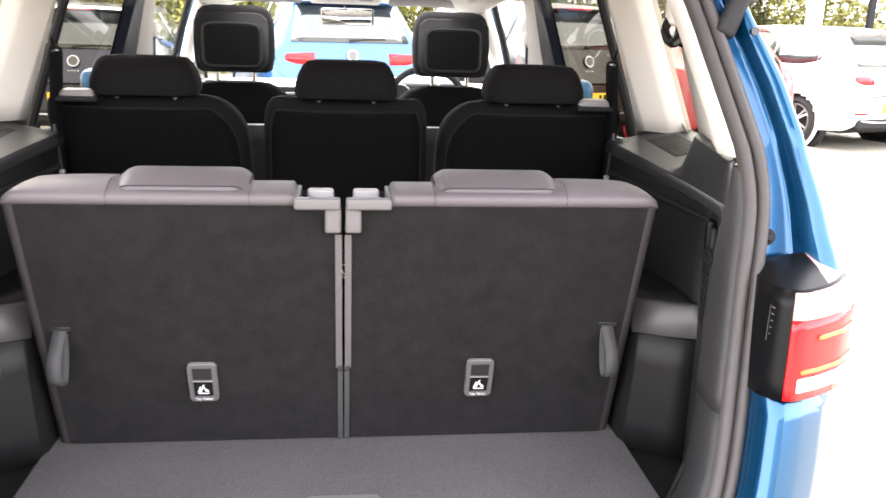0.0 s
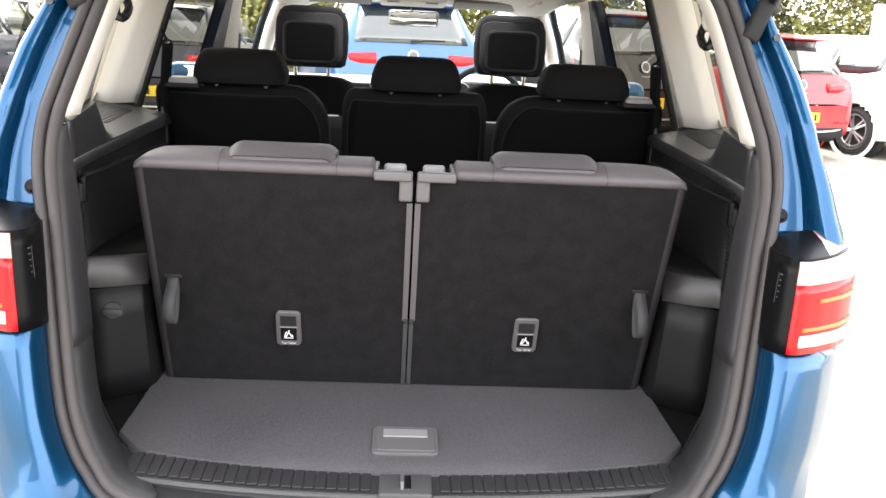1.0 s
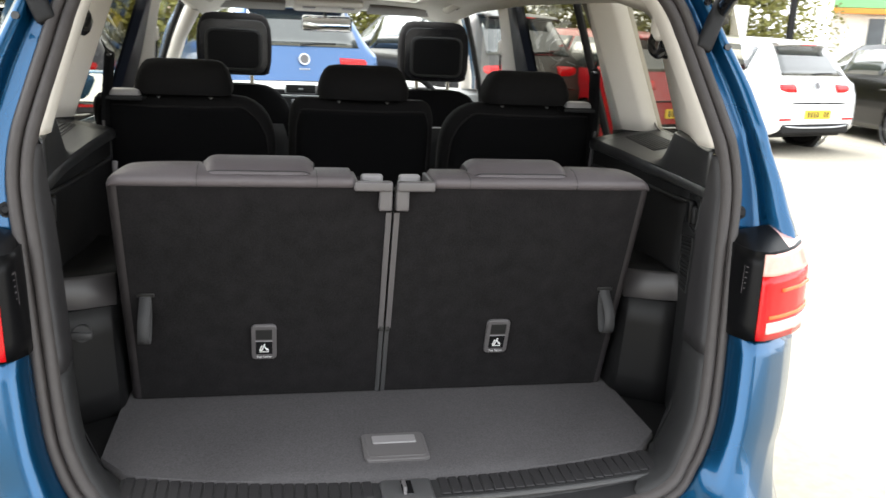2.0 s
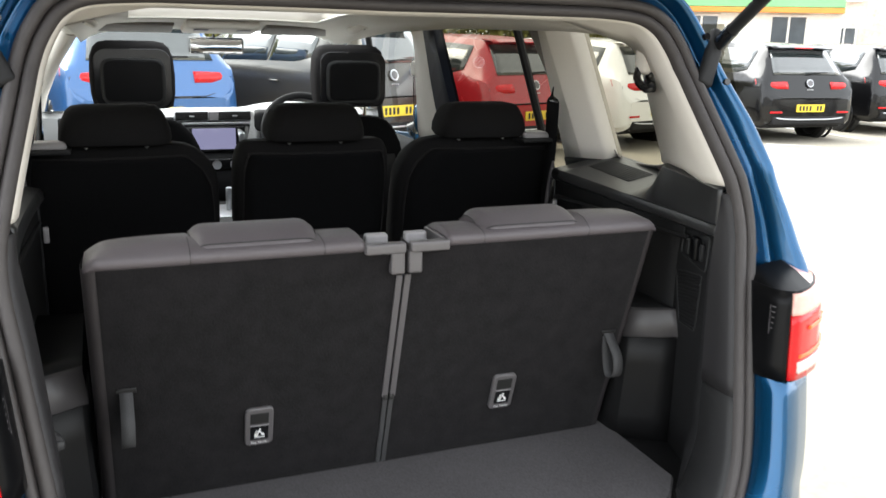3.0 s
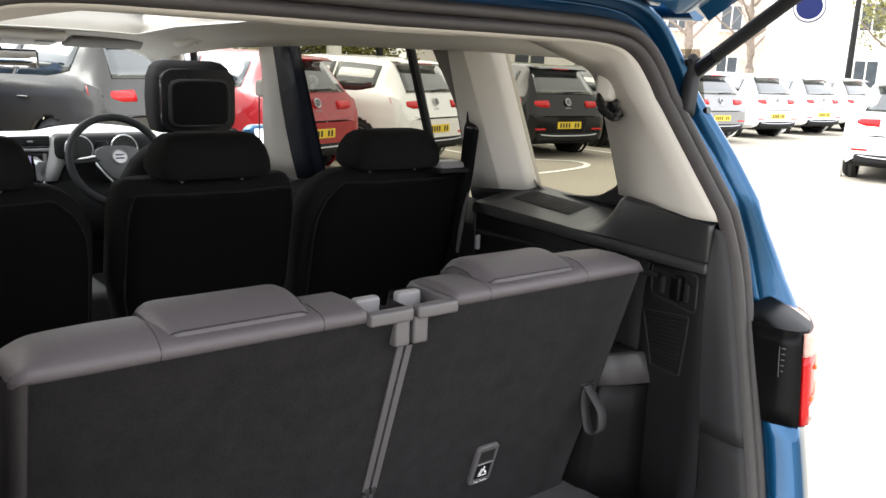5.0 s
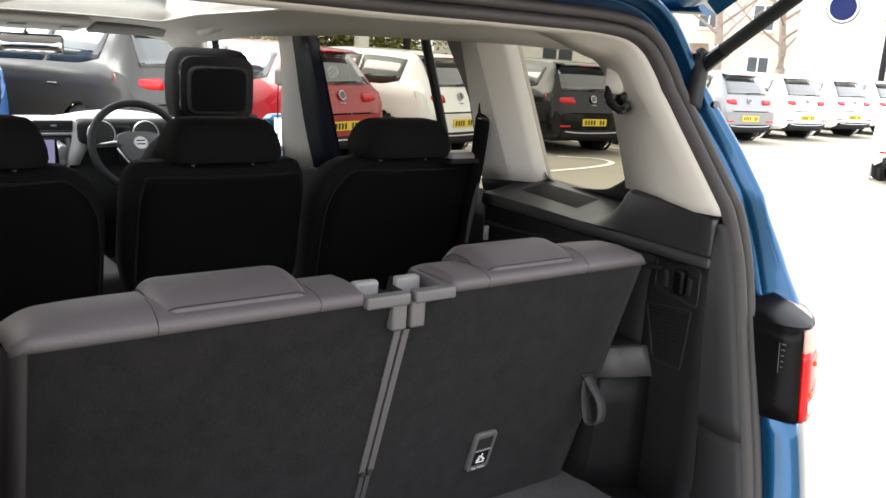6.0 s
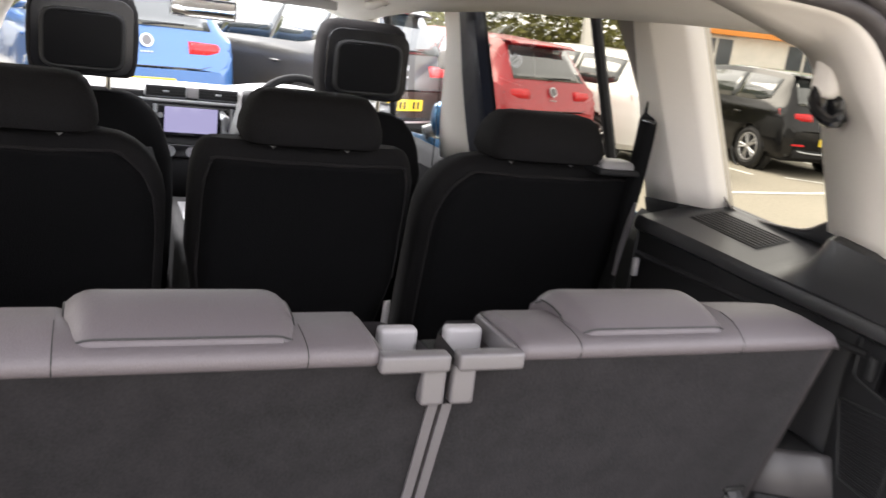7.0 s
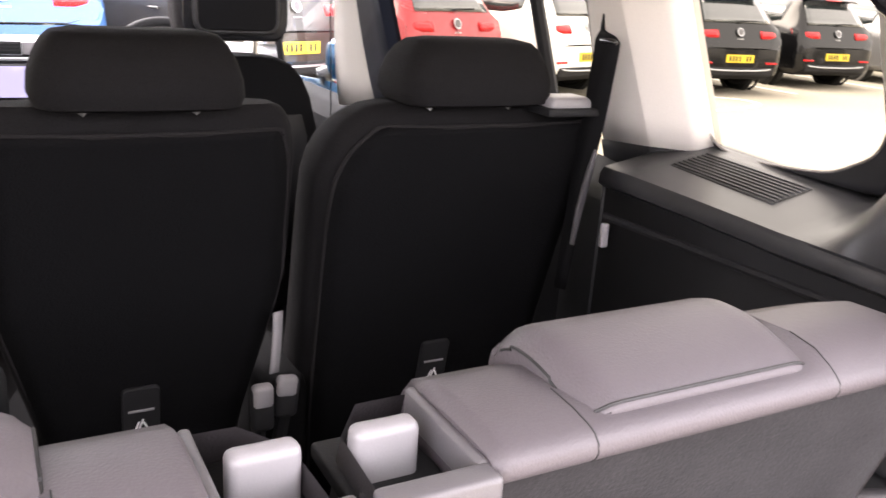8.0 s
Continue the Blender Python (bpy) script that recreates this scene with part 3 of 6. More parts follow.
for s in (1, -1):
    # quarter window
    bm = grid([[Vector((s * glass_x(z), y, z)) for y in (0.40, 0.6, 0.8, 1.05)] for z in (1.08, 1.2, 1.3, 1.4, 1.5)])
    g = part("quarter_window", bm, M_PRIVACY, carrier, "dark tinted rear quarter window")
    g.visible_shadow = False
    edge_ = curve([Vector((s * (glass_x(z) - 0.006), y, z)) for y, z in ((0.930, 1.22), (0.920, 1.182), (0.902, 1.164), (0.865, 1.155), (0.817, 1.157), (0.724, 1.167), (0.677, 1.186), (0.642, 1.211), (0.62, 1.26))], 36)
    bm = grid([[p, p.lerp(Vector((s * 0.802, p.y, 1.140)), 0.5), Vector((s * 0.802, p.y, 1.140))] for p in edge_])
    part("window_sill", bm, M_LEDGE, carrier, "charcoal sill under the quarter window", solid=0.002)
    bm = tube(edge_, 0.0020, 6)
    part("window_gasket", bm, M_TAUPE, carrier, "thin taupe window gasket")
    # rear door window and its divider
    bm = grid([[Vector((s * (glass_x(z) + 0.004), y, z)) for y in (1.05, 1.4, 1.7, 2.12)] for z in (1.03, 1.2, 1.3, 1.4, 1.5)])
    g = part("rear_door_window", bm, M_PRIVACY, carrier, "tinted rear door window")
    g.visible_shadow = False
    bm = tube([Vector((s * (glass_x(z) - 0.004), 1.325 - 0.05 * (z - 1.2), z)) for z in (1.02, 1.15, 1.3, 1.5)], 0.013, 8)
    part("window_divider", bm, M_DARKPL, carrier, "black window divider bar")
    # front door window
    bm = grid([[Vector((s * (glass_x(z) + 0.004), y0 + (y1 - y0) * k / 4, z)) for k in range(5)]
               for z, y0, y1 in ((1.0, 2.2, 3.25), (1.15, 2.17, 3.12), (1.3, 2.14, 2.98), (1.48, 2.1, 2.72))])
    g = part("front_door_window", bm, M_CLEAR, carrier, "clear front door window")
    g.visible_shadow = False
    # pillars
    pillar_plate("rear_door_pillar_trim", [(0.915, 1.150), (1.15, 1.130), (1.115, 1.52), (0.945, 1.52)], s, 0.085, -0.012, M_BEIGE, "pale moulded pillar trim", fore=0.055)
    pillar_plate("pillar_base", [(0.911, 1.100), (1.154, 1.085), (1.151, 1.134), (0.914, 1.154)], s, 0.088, -0.010, M_DARKPL, "dark skirt under the pillar", 3, fore=0.058)
    # same pale trim as the pillar; its shade is painted as taupe
    pillar_plate("shaded_pillar_face", [(1.085, 1.25), (1.12, 1.25), (1.21, 1.52), (1.06, 1.52)], s, 0.040, -0.010, M_TAUPE, "shaded face of the pale pillar trim, painted taupe")
    rows, dark = [], []
    for z, y, rear, fore in ((1.02, 2.135, 0.055, 0.130), (1.10, 2.128, 0.053, 0.118), (1.20, 2.118, 0.046, 0.096), (1.30, 2.106, 0.036, 0.070), (1.40, 2.092, 0.024, 0.050), (1.49, 2.080, 0.014, 0.042)):
        g = glass_x(z)
        f = (1.49 - z) / 0.47
        rows.append(pressed([Vector((s * (g - rear + 0.02), y - 0.012, z)), Vector((s * (g - rear), y, z)), Vector((s * (g - rear * 0.5 - fore * 0.5 - 0.006), y + 0.03 + 0.02 * f, z)),
                             Vector((s * (g - fore), y + 0.055 + 0.04 * f, z)), Vector((s * (g - fore + 0.03), y + 0.085 + 0.04 * f, z)), Vector((s * (g + 0.012), y + 0.10 + 0.03 * f, z))], 0.008))
        yr = 2.045 - 0.185 * (z - 1.02)
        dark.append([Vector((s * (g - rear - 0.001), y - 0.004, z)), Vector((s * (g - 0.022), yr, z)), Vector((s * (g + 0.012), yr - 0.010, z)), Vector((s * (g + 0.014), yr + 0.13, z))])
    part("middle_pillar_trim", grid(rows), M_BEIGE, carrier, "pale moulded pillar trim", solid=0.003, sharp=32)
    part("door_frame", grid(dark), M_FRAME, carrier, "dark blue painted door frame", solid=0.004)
    # windscreen pillar
    bm = tube([(s * 0.775, 3.30, 1.02), (s * 0.73, 3.12, 1.17), (s * 0.66, 2.93, 1.32), (s * 0.575, 2.74, 1.455)], [0.035, 0.033, 0.032, 0.034], 12)
    part("windscreen_pillar", bm, M_BEIGE, carrier, "pale windscreen pillar trim")
    bm = tube([(s * 0.80, 3.0, 1.02), (s * 0.745, 2.90, 1.18), (s * 0.69, 2.80, 1.32), (s * 0.62, 2.66, 1.46)], [0.014] * 4, 8)
    part("window_frame", bm, M_DARKPL, carrier, "black window frame")
    # roof side rail
    bm = tube([(s * 0.585, 0.62, 1.512), (s * 0.605, 0.9, 1.525), (s * 0.615, 1.6, 1.53), (s * 0.60, 2.2, 1.52), (s * 0.575, 2.75, 1.46)], 0.038, 12, flat=0.8)
    part("roof_side_trim", bm, M_LINER, carrier, "pale roof side trim")
    bm = tube(curve([(s * 0.655, 0.40, 1.58), (s * 0.665, 0.9, 1.60), (s * 0.668, 1.6, 1.605), (s * 0.655, 2.2, 1.59), (s * 0.610, 2.76, 1.49), (s * 0.70, 2.98, 1.335), (s * 0.765, 3.17, 1.18), (s * 0.81, 3.36, 1.02)], 30), 0.032, 10)
    part("roof_rail_body", bm, M_BLUE, carrier)
    # outer skin behind the quarter window, joining the rear frame
    idx = [i for i in range(NR) if 1.06 < RING[i].z < 1.50 and RING[i].x * s > 0.4]
    rows = []
    for i in idx:
        e = ring_prof(i, 7)
        rows.append([e, Vector((s * (glass_x(e.z) + 0.012), 0.52, e.z)), Vector((s * (glass_x(e.z) + 0.008), 0.56, e.z))])
    part("quarter_panel", grid(rows), M_BLUE, carrier, solid=0.004)
    # door cards and wheel-arch side walls up to the glass
    bm = grid([[Vector((s * x, y, z - 0.045 * min(1, max(0, (y - 1.9) / 0.4)))) for x, z in ((0.70, 0.45), (0.72, 0.8), (0.735, 1.0), (0.77, 1.03), (0.815, 1.05))] for y in (1.12, 1.6, 1.9, 2.1, 2.3, 2.6, 3.1)])
    part("door_lining", bm, M_DOOR, carrier, "dark door lining", solid=0.01)
    bm = box(s * 0.715, 1.72, 0.985, 0.05, 0.5, 0.05, 0.012)
    part("door_armrest", bm, M_DOOR, carrier, "dark door capping")

    # ledge under the quarter window
    side = thing("boot_side_lining", (0.70 * s, 0.6, 0.61), "dark plastic boot side lining with a vented ledge", "boot lining", "boot side linings")
    rows = []
    ys_ = [0.955, 0.90, 0.80, 0.70, 0.655, 0.635, 0.615, 0.60, 0.585, 0.57, 0.555, 0.54, 0.525, 0.51, 0.49, 0.45, 0.40, 0.36, 0.325, 0.302, 0.290]
    for y in ys_:
        f = (0.955 - y) / 0.66
        rise = 0.014 * min(1, max(0, (y - 0.66) / 0.28))
        xi, zi = 0.613 + 0.020 * math.sin(math.pi * min(1, f * 1.02)), 1.113 + 0.004 * f + rise
        xo, zo = 0.80 - 0.03 * max(0, (0.60 - y) / 0.3), 1.149 + rise
        k = min(1, max(0, (0.645 - y) / 0.125))
        k = k * k * (3 - 2 * k)
        w = min(1, max(0, (0.545 - y) / 0.265))
        xt, zt = 0.654 - 0.043 * w, 1.204 - 0.012 * w
        tuck = 0.005 if y < 0.295 else 0.0
        xi, xt = xi + tuck, xt + tuck
        flat = [(xi + (xo - xi) * q, zi + (zo - zi) * q + 0.0008) for q in (0.03, 0.2, 0.4, 0.6, 0.8, 1.0)]
        wall = [(xi + (xt - 0.004 - xi) * q ** 1.6, zi + (zt - zi) * q) for q in (0.06, 0.3, 0.55, 0.78, 0.94)] + [(xt + 0.012, zt + 0.004)]
        top_ = [(p[0] + (q[0] - p[0]) * k, p[1] + (q[1] - p[1]) * k) for p, q in zip(flat, wall)]
        rows.append([Vector((s * (xi + 0.012), y, zi - 0.026)), Vector((s * xi, y, zi - 0.019)), Vector((s * xi, y, zi - 0.006)), Vector((s * (xi + 0.004), y, zi))] + [Vector((s * x, y, z)) for x, z in top_])
    part("ledge", grid(rows), M_LEDGE, side, "charcoal plastic ledge rising into the rear pillar", solid=0.004, sharp=34)
    bm = grid([[Vector((s * x, y, z)) for x, y in line] for z, line in (
        (0.62, ((0.622, 0.957), (0.680, 0.962), (0.693, 1.00), (0.700, 1.135))), (1.05, ((0.622, 0.957), (0.680, 0.962), (0.693, 1.00), (0.705, 1.135))), (1.106, ((0.622, 0.957), (0.705, 0.962), (0.725, 1.00), (0.752, 1.135))))])
    part("pillar_foot", bm, M_DARKPL, side, "dark pillar foot", solid=0.003)
    # vent grille in the ledge
    m = Matrix.Rotation(-s * 0.19, 4, "Y") @ Matrix.Rotation(0.048, 4, "X")
    bm = box(s * 0.725, 0.806, 1.1423, 0.075, 0.185, 0.006, 0.002, 1, m)
    gr = part("vent_grille", bm, M_INK, side, "slotted black air vent")
    bm = bmesh.new()
    for k in range(8):
        box(s * (0.6945 + 0.0087 * k), 0.806, 1.1445 + 0.00165 * (k - 3.5), 0.0028, 0.181, 0.006, 0.001, 1, m, bm)
    part("slat", bm, M_LEDGE, gr)
    # upper side wall, set in under the ledge
    bm = grid([[Vector((s * x, y, z)) for y, x in ((0.455, 0.664), (0.50, 0.660), (0.7, 0.640), (0.958, 0.628))] for z in (0.60, 0.84, 0.95, 1.09, 1.110)])
    part("side_wall", bm, M_DARKPL, side, "dark grained side wall", solid=0.004)
    part("wall_bead", tube([(s * 0.646, 0.42, 1.064), (s * 0.638, 0.6, 1.062), (s * 0.626, 0.95, 1.057)], 0.006, 8), M_DARKPL, side)
    part("wall_clip", box(s * 0.612, 0.93, 1.035, 0.012, 0.010, 0.036, 0.003), M_LIGHTPL, side, "pale plastic clip")
    # rear cheek between the reveal's edge and the wheel arch, with bag hook and speaker mesh
    def cheek(y, z, off=0.0):
        x = 0.602 + 0.326 * (y - 0.285) + 0.10 * max(0, z - 1.02)
        return Vector((s * (x - off * 0.95), y + off * 0.31, z))
    turn = Matrix.Rotation(-s * math.atan(0.326), 4, "Z")
    bm = grid([[Vector((s * (interp(RIM, z) + 0.009), interp(RIM, z, 2) + 0.005, z))] + [cheek(y, z) for y in (0.305, 0.33, 0.38, 0.42, 0.46)] + [cheek(0.46, z) + Vector((s * 0.008, 0.012, 0))] for z in (0.59, 0.70, 0.84, 0.95, 1.02, 1.06, 1.098)])
    part("rear_cheek", bm, M_DARKPL, side, "dark grained cheek panel", solid=0.003)

    def rounded_frame(corners, r, off, n=5):
        """A closed line with rounded corners on the cheek, through (y, z) corners."""
        out = []
        for k, c in enumerate(corners):
            c, a, b_ = Vector(c), Vector(corners[k - 1]), Vector(corners[(k + 1) % len(corners)])
            p, q = c + (a - c).normalized() * r, c + (b_ - c).normalized() * r
            for t in range(n):
                f = t / (n - 1)
                w = p * (1 - f) ** 2 + c * 2 * f * (1 - f) + q * f * f
                out.append(cheek(w.x, w.y, off))
        return out
    # recess with a folding hook
    frame_line = rounded_frame([(0.312, 1.090), (0.448, 1.090), (0.440, 1.024), (0.304, 1.020)], 0.012, 0.002)
    hp = part("hook_plate", cap(bmesh.new(), [p for p in rounded_frame([(0.314, 1.088), (0.446, 1.088), (0.438, 1.026), (0.306, 1.022)], 0.012, 0.0012)]), M_CHEEK, side, "dark hook recess", smooth=False)
    part("recess_rim", tube(frame_line + frame_line[:1], 0.0022, 6, ends=False), M_LOWREV, hp, "raised rim of the recess")
    q = cheek(0.356, 1.056, 0.010)
    hk = part("bag_hook", box(q.x, q.y, q.z, 0.016, 0.030, 0.050, 0.006, 3, turn), M_CHEEK, hp, "folding black bag hook")
    q = cheek(0.330, 1.054, 0.006)
    part("hook_cheek", box(q.x, q.y, q.z, 0.010, 0.014, 0.036, 0.004, 2, turn), M_DARKPL, hp)
    q = cheek(0.404, 1.050, 0.005)
    part("hook_stop", box(q.x, q.y, q.z, 0.008, 0.013, 0.034, 0.003, 2, turn), M_LOWREV, hp, "grey hook stop")
    # louvred speaker grille, narrower towards its foot
    lines_ = [(0.318, 1.010), (0.458, 0.984), (0.418, 0.880), (0.330, 0.888)]
    sp = part("speaker_grille", cap(bmesh.new(), rounded_frame(lines_, 0.008, 0.0010)), M_CHEEK, side, "ribbed speaker grille", smooth=False)
    edge_line = rounded_frame(lines_, 0.008, 0.002)
    part("grille_edge", tube(edge_line + edge_line[:1], 0.0019, 6, ends=False), M_LOWREV, sp, "raised edge of the grille")
    for k in range(14):
        f = (k + 0.7) / 14.4
        ya, za = 0.418 + 0.040 * f - 0.006, 0.880 + 0.104 * f
        yb, zb = 0.330 - 0.012 * f + 0.008, 0.888 + 0.122 * f
        part("rib", tube([cheek(ya, za, 0.0015), cheek((ya + yb) / 2, (za + zb) / 2, 0.003), cheek(yb, zb, 0.0015)], 0.0021, 5), M_DARKPL, sp)
    # wheel-arch box, shade put into its near-black plastic, with the grey sloped top
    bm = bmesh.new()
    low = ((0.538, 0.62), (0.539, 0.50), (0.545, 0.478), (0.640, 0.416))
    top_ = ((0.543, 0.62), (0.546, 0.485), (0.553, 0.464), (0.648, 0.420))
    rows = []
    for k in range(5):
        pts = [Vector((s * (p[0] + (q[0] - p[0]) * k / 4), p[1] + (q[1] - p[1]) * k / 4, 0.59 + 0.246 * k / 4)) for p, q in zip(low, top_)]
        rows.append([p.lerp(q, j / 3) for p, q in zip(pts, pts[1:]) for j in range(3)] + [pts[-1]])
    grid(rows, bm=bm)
    part("arch_box", bm, M_ARCHBOX_SHADE, side, "wheel-arch casing, shade put into its dark colour", solid=0.003, sharp=22)
    part("well_floor", box(s * 0.60, 0.40, 0.588, 0.16, 0.34, 0.012, 0.003), M_ARCHBOX_SHADE, side, "well beside the boot floor, shade put into its colour")
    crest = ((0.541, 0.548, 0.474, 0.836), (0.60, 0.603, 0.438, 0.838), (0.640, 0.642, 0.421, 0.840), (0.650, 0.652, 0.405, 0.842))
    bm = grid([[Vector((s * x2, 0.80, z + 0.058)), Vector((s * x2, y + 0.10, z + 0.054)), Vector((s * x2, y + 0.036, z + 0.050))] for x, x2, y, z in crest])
    part("arch_deck", bm, M_ARCHBOX_SHADE, side, "flat top of the casing, blackened for the shade there", solid=0.003)
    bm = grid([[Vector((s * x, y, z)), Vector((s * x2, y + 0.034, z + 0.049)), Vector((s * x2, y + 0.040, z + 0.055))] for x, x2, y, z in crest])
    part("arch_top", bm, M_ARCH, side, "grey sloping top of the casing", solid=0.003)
    if s < 0:
        bm = disc((s * 0.60, 0.440, 0.790), (0, -1, 0.1), 0.017, 0.014, 20)
        box(s * 0.60, 0.427, 0.788, 0.040, 0.014, 0.016, 0.005, 2, None, bm)
        part("socket_cap", bm, M_MIDPL, side, "grey twelve-volt socket cap")
    # reveal panel from the seal to the side wall: hard upper part, carpeted lower part
    for nm, za, zb, mt, lb in (("reveal_panel", 0.800, 1.200, M_REV, "charcoal plastic reveal panel"), ("lower_reveal", 0.548, 0.826, M_LOWREV, "dark lower reveal panel")):
        idx = [i for i in range(NR) if za <= RING[i].z <= zb and RING[i].x * s > 0.40]
        rows = []
        for i in idx:
            a, b_ = ring_at(i, -0.033, 0.004), ring_at(i, -0.042, -0.012)
            z = a.z
            xw, yw = interp(RIM, z), interp(RIM, z, 2)
            d = Vector((s * xw, yw, max(z, 0.600)))
            c = b_.lerp(d, 0.5)
            e = d + Vector((s * 0.012, 0.006, 0))
            if nm == "lower_reveal":
                d, c = d + Vector((s * 0.002, 0, 0)), c + Vector((s * 0.002, 0, 0))
            rows.append([a, b_, c, d, e])
        part(nm, grid(rows), mt, side, lb, solid=0.003, sharp=60)
    # coat hook on the pillar
    hook = thing("coat_hook", (s * 0.575, 0.53, 1.39), "black folding coat hook on the pillar trim", "coat hook", "coat hooks")
    bm = box(s * 0.607, 0.535, 1.385, 0.026, 0.040, 0.052, 0.012, 3, Matrix.Rotation(0.3, 4, "X"))
    part("base", bm, M_BLACK, hook)
    bm = tube(curve([(s * 0.590, 0.56, 1.41), (s * 0.578, 0.55, 1.385), (s * 0.582, 0.52, 1.365), (s * 0.594, 0.510, 1.375)], 10), 0.0085, 8)
    part("hook", bm, M_BLACK, hook)
    part("boss", box(s * 0.596, 0.55, 1.432, 0.03, 0.05, 0.075, 0.014, 3), M_BEIGE, hook, "pale moulded boss above the hook")
    # belt of the second row at the pillar
    belt = thing("seat_belt", (s * 0.63, 0.95, 1.0), "black seat belt hanging from the pillar", "seat belt", "rear seat belts")
    pth = [(s * 0.648, 1.034, 1.338), (s * 0.634, 1.014, 1.316), (s * 0.622, 0.986, 1.303), (s * 0.630, 1.000, 1.25), (s * 0.642, 1.022, 1.18), (s * 0.650, 1.042, 1.12), (s * 0.654, 1.058, 1.04), (s * 0.648, 1.065, 0.90)]
    wd = [0.001, 0.004, 0.019, 0.019, 0.018, 0.017, 0.014, 0.010]
    bm = grid([[p + Vector((-s * 0.45 * w, 0.9 * w, 0)), p - Vector((-s * 0.45 * w, 0.9 * w, 0))] for p, w in zip(curve(pth, 29), [wd[min(7, k // 4)] * (1 - (k % 4) / 4) + wd[min(7, k // 4 + 1)] * (k % 4) / 4 for k in range(29)])])
    part("webbing", bm, M_BELT, belt, solid=0.002)
    part("guide", box(s * 0.621, 0.985, 1.303, 0.010, 0.042, 0.009, 0.004, 3), M_BLACK, belt, "black belt guide")
    part("sleeve", tube([(s * 0.650, 1.018, 1.140), (s * 0.652, 1.030, 1.10), (s * 0.654, 1.046, 1.04), (s * 0.652, 1.052, 0.98)], [0.003, 0.006, 0.006, 0.004], 8), M_GREYPL, belt, "pale belt sleeve")
    # belt of the front seat, with its pale height adjuster
    belt = thing("seat_belt", (s * 0.70, 2.24, 1.0), "black front seat belt with a pale height adjuster on the pillar", "seat belt", "front seat belts")
    bm = grid([[Vector((s * (x - 0.008), y - 0.02, z)), Vector((s * (x + 0.010), y + 0.022, z))] for x, y, z in ((0.672, 2.205, 1.33), (0.676, 2.215, 1.26), (0.684, 2.228, 1.15), (0.692, 2.240, 1.02), (0.695, 2.245, 0.90))])
    part("webbing", bm, M_BELT, belt, solid=0.002)
    part("height_adjuster", box(s * 0.676, 2.195, 1.335, 0.030, 0.055, 0.060, 0.014, 3), M_BEIGE, belt, "pale belt height adjuster")

# boot floor, sill, latch
floor = thing("boot_floor_board", (0, 0.33, 0.58), "dark grey carpeted boot floor board", "boot floor")
xs = [-0.545 + 1.09 * k / 40 for k in range(41)]


def sill_front(x):
    return 0.130 + 0.062 * (abs(x) / 0.49) ** 2.2


rows = []
for x in xs:
    y0 = sill_front(min(abs(x), 0.486)) + 0.065 * max(0, (abs(x) - 0.486) / 0.055)
    rows.append([Vector((x, y0 + 0.004, 0.585)), Vector((x, y0 + 0.004, 0.600)), Vector((x, y0 + 0.010, 0.605)), Vector((x, y0 + 0.05, 0.605)), Vector((x, 0.40, 0.605)), Vector((x, 0.62, 0.605))])
part("carpet", grid(rows), M_FLOORC, floor, solid=0.0)
FLAT = Matrix.Rotation(-math.pi / 2, 4, "X")
hd = part("handle_plate", slab((0, 0.253, 0.6075), 0.126, 0.108, 0.006, 0.012, FLAT), M_FLOORPL, floor, "charcoal handle recess")
part("handle_rim", slab((0, 0.255, 0.6105), 0.112, 0.092, 0.003, 0.009, FLAT), M_FLOORPL, hd)
part("handle_flap", slab((0, 0.274, 0.6125), 0.086, 0.030, 0.004, 0.003, FLAT), M_LIGHTPL, hd, "pale grey lifting flap")

sill = thing("loading_sill", (0, 0.1, 0.56), "ribbed charcoal plastic loading sill", "sill trim")


def sill_rear(x):
    return 0.055 + 0.048 * (abs(x) / 0.49) ** 2.2


xs = [-0.495 + 0.99 * k / 72 for k in range(73)]
rows = [[Vector((x, sill_front(x), 0.600)), Vector((x, sill_front(x) - 0.006, 0.606)), Vector((x, sill_rear(x) + 0.03, 0.606)), Vector((x, sill_rear(x) + 0.008, 0.602)), Vector((x, sill_rear(x), 0.592)), Vector((x, sill_rear(x) + 0.002, 0.57))] for x in xs]
part("cover", grid(rows), M_LOWREV, sill)
for k in range(50):
    x = -0.4800 + 0.0196 * k
    if abs(x) < 0.056:
        continue
    yf, yr = sill_front(x), sill_rear(x)
    part("rib", box(x, (yf + yr) / 2 + 0.008, 0.6062, 0.0168, yf - yr - 0.020, 0.0048, 0.0014, 1), M_REV, sill)
part("rounded_lip", tube([(x, sill_rear(x) + 0.006, 0.6015) for x in [-0.49 + 0.98 * k / 40 for k in range(41)]], 0.0055, 8), M_MIDPL, sill, "smooth rounded edge of the sill")
lat = part("latch_cover", box(0, 0.088, 0.606, 0.092, 0.07, 0.014, 0.005), M_MIDPL, sill, "charcoal latch cover")
part("latch_slot", box(0, 0.092, 0.6115, 0.020, 0.046, 0.006, 0.002), M_BLACK, lat)
part("striker", tube([(-0.006, 0.07, 0.612), (-0.006, 0.075, 0.622), (-0.006, 0.10, 0.622), (-0.006, 0.105, 0.612)], 0.0035, 8), M_GREYPL, lat, "grey steel striker")
idx = [i for i in range(NR) if RING[i].z < 0.575]
rows = []
for i in idx:
    p = RING[i]
    x = max(-0.56, min(0.56, p.x))
    rows.append([ring_at(i, -0.030, 0.006), ring_at(i, -0.036, -0.004), Vector((x, sill_rear(min(abs(x), .5)) + 0.006, 0.594)), Vector((x * 1.01, sill_front(min(abs(x), .5)) + 0.01, 0.597))])
part("inner_lip", grid(rows), M_DARKPL, sill, "dark inner lip under the sill cover", solid=0.003)
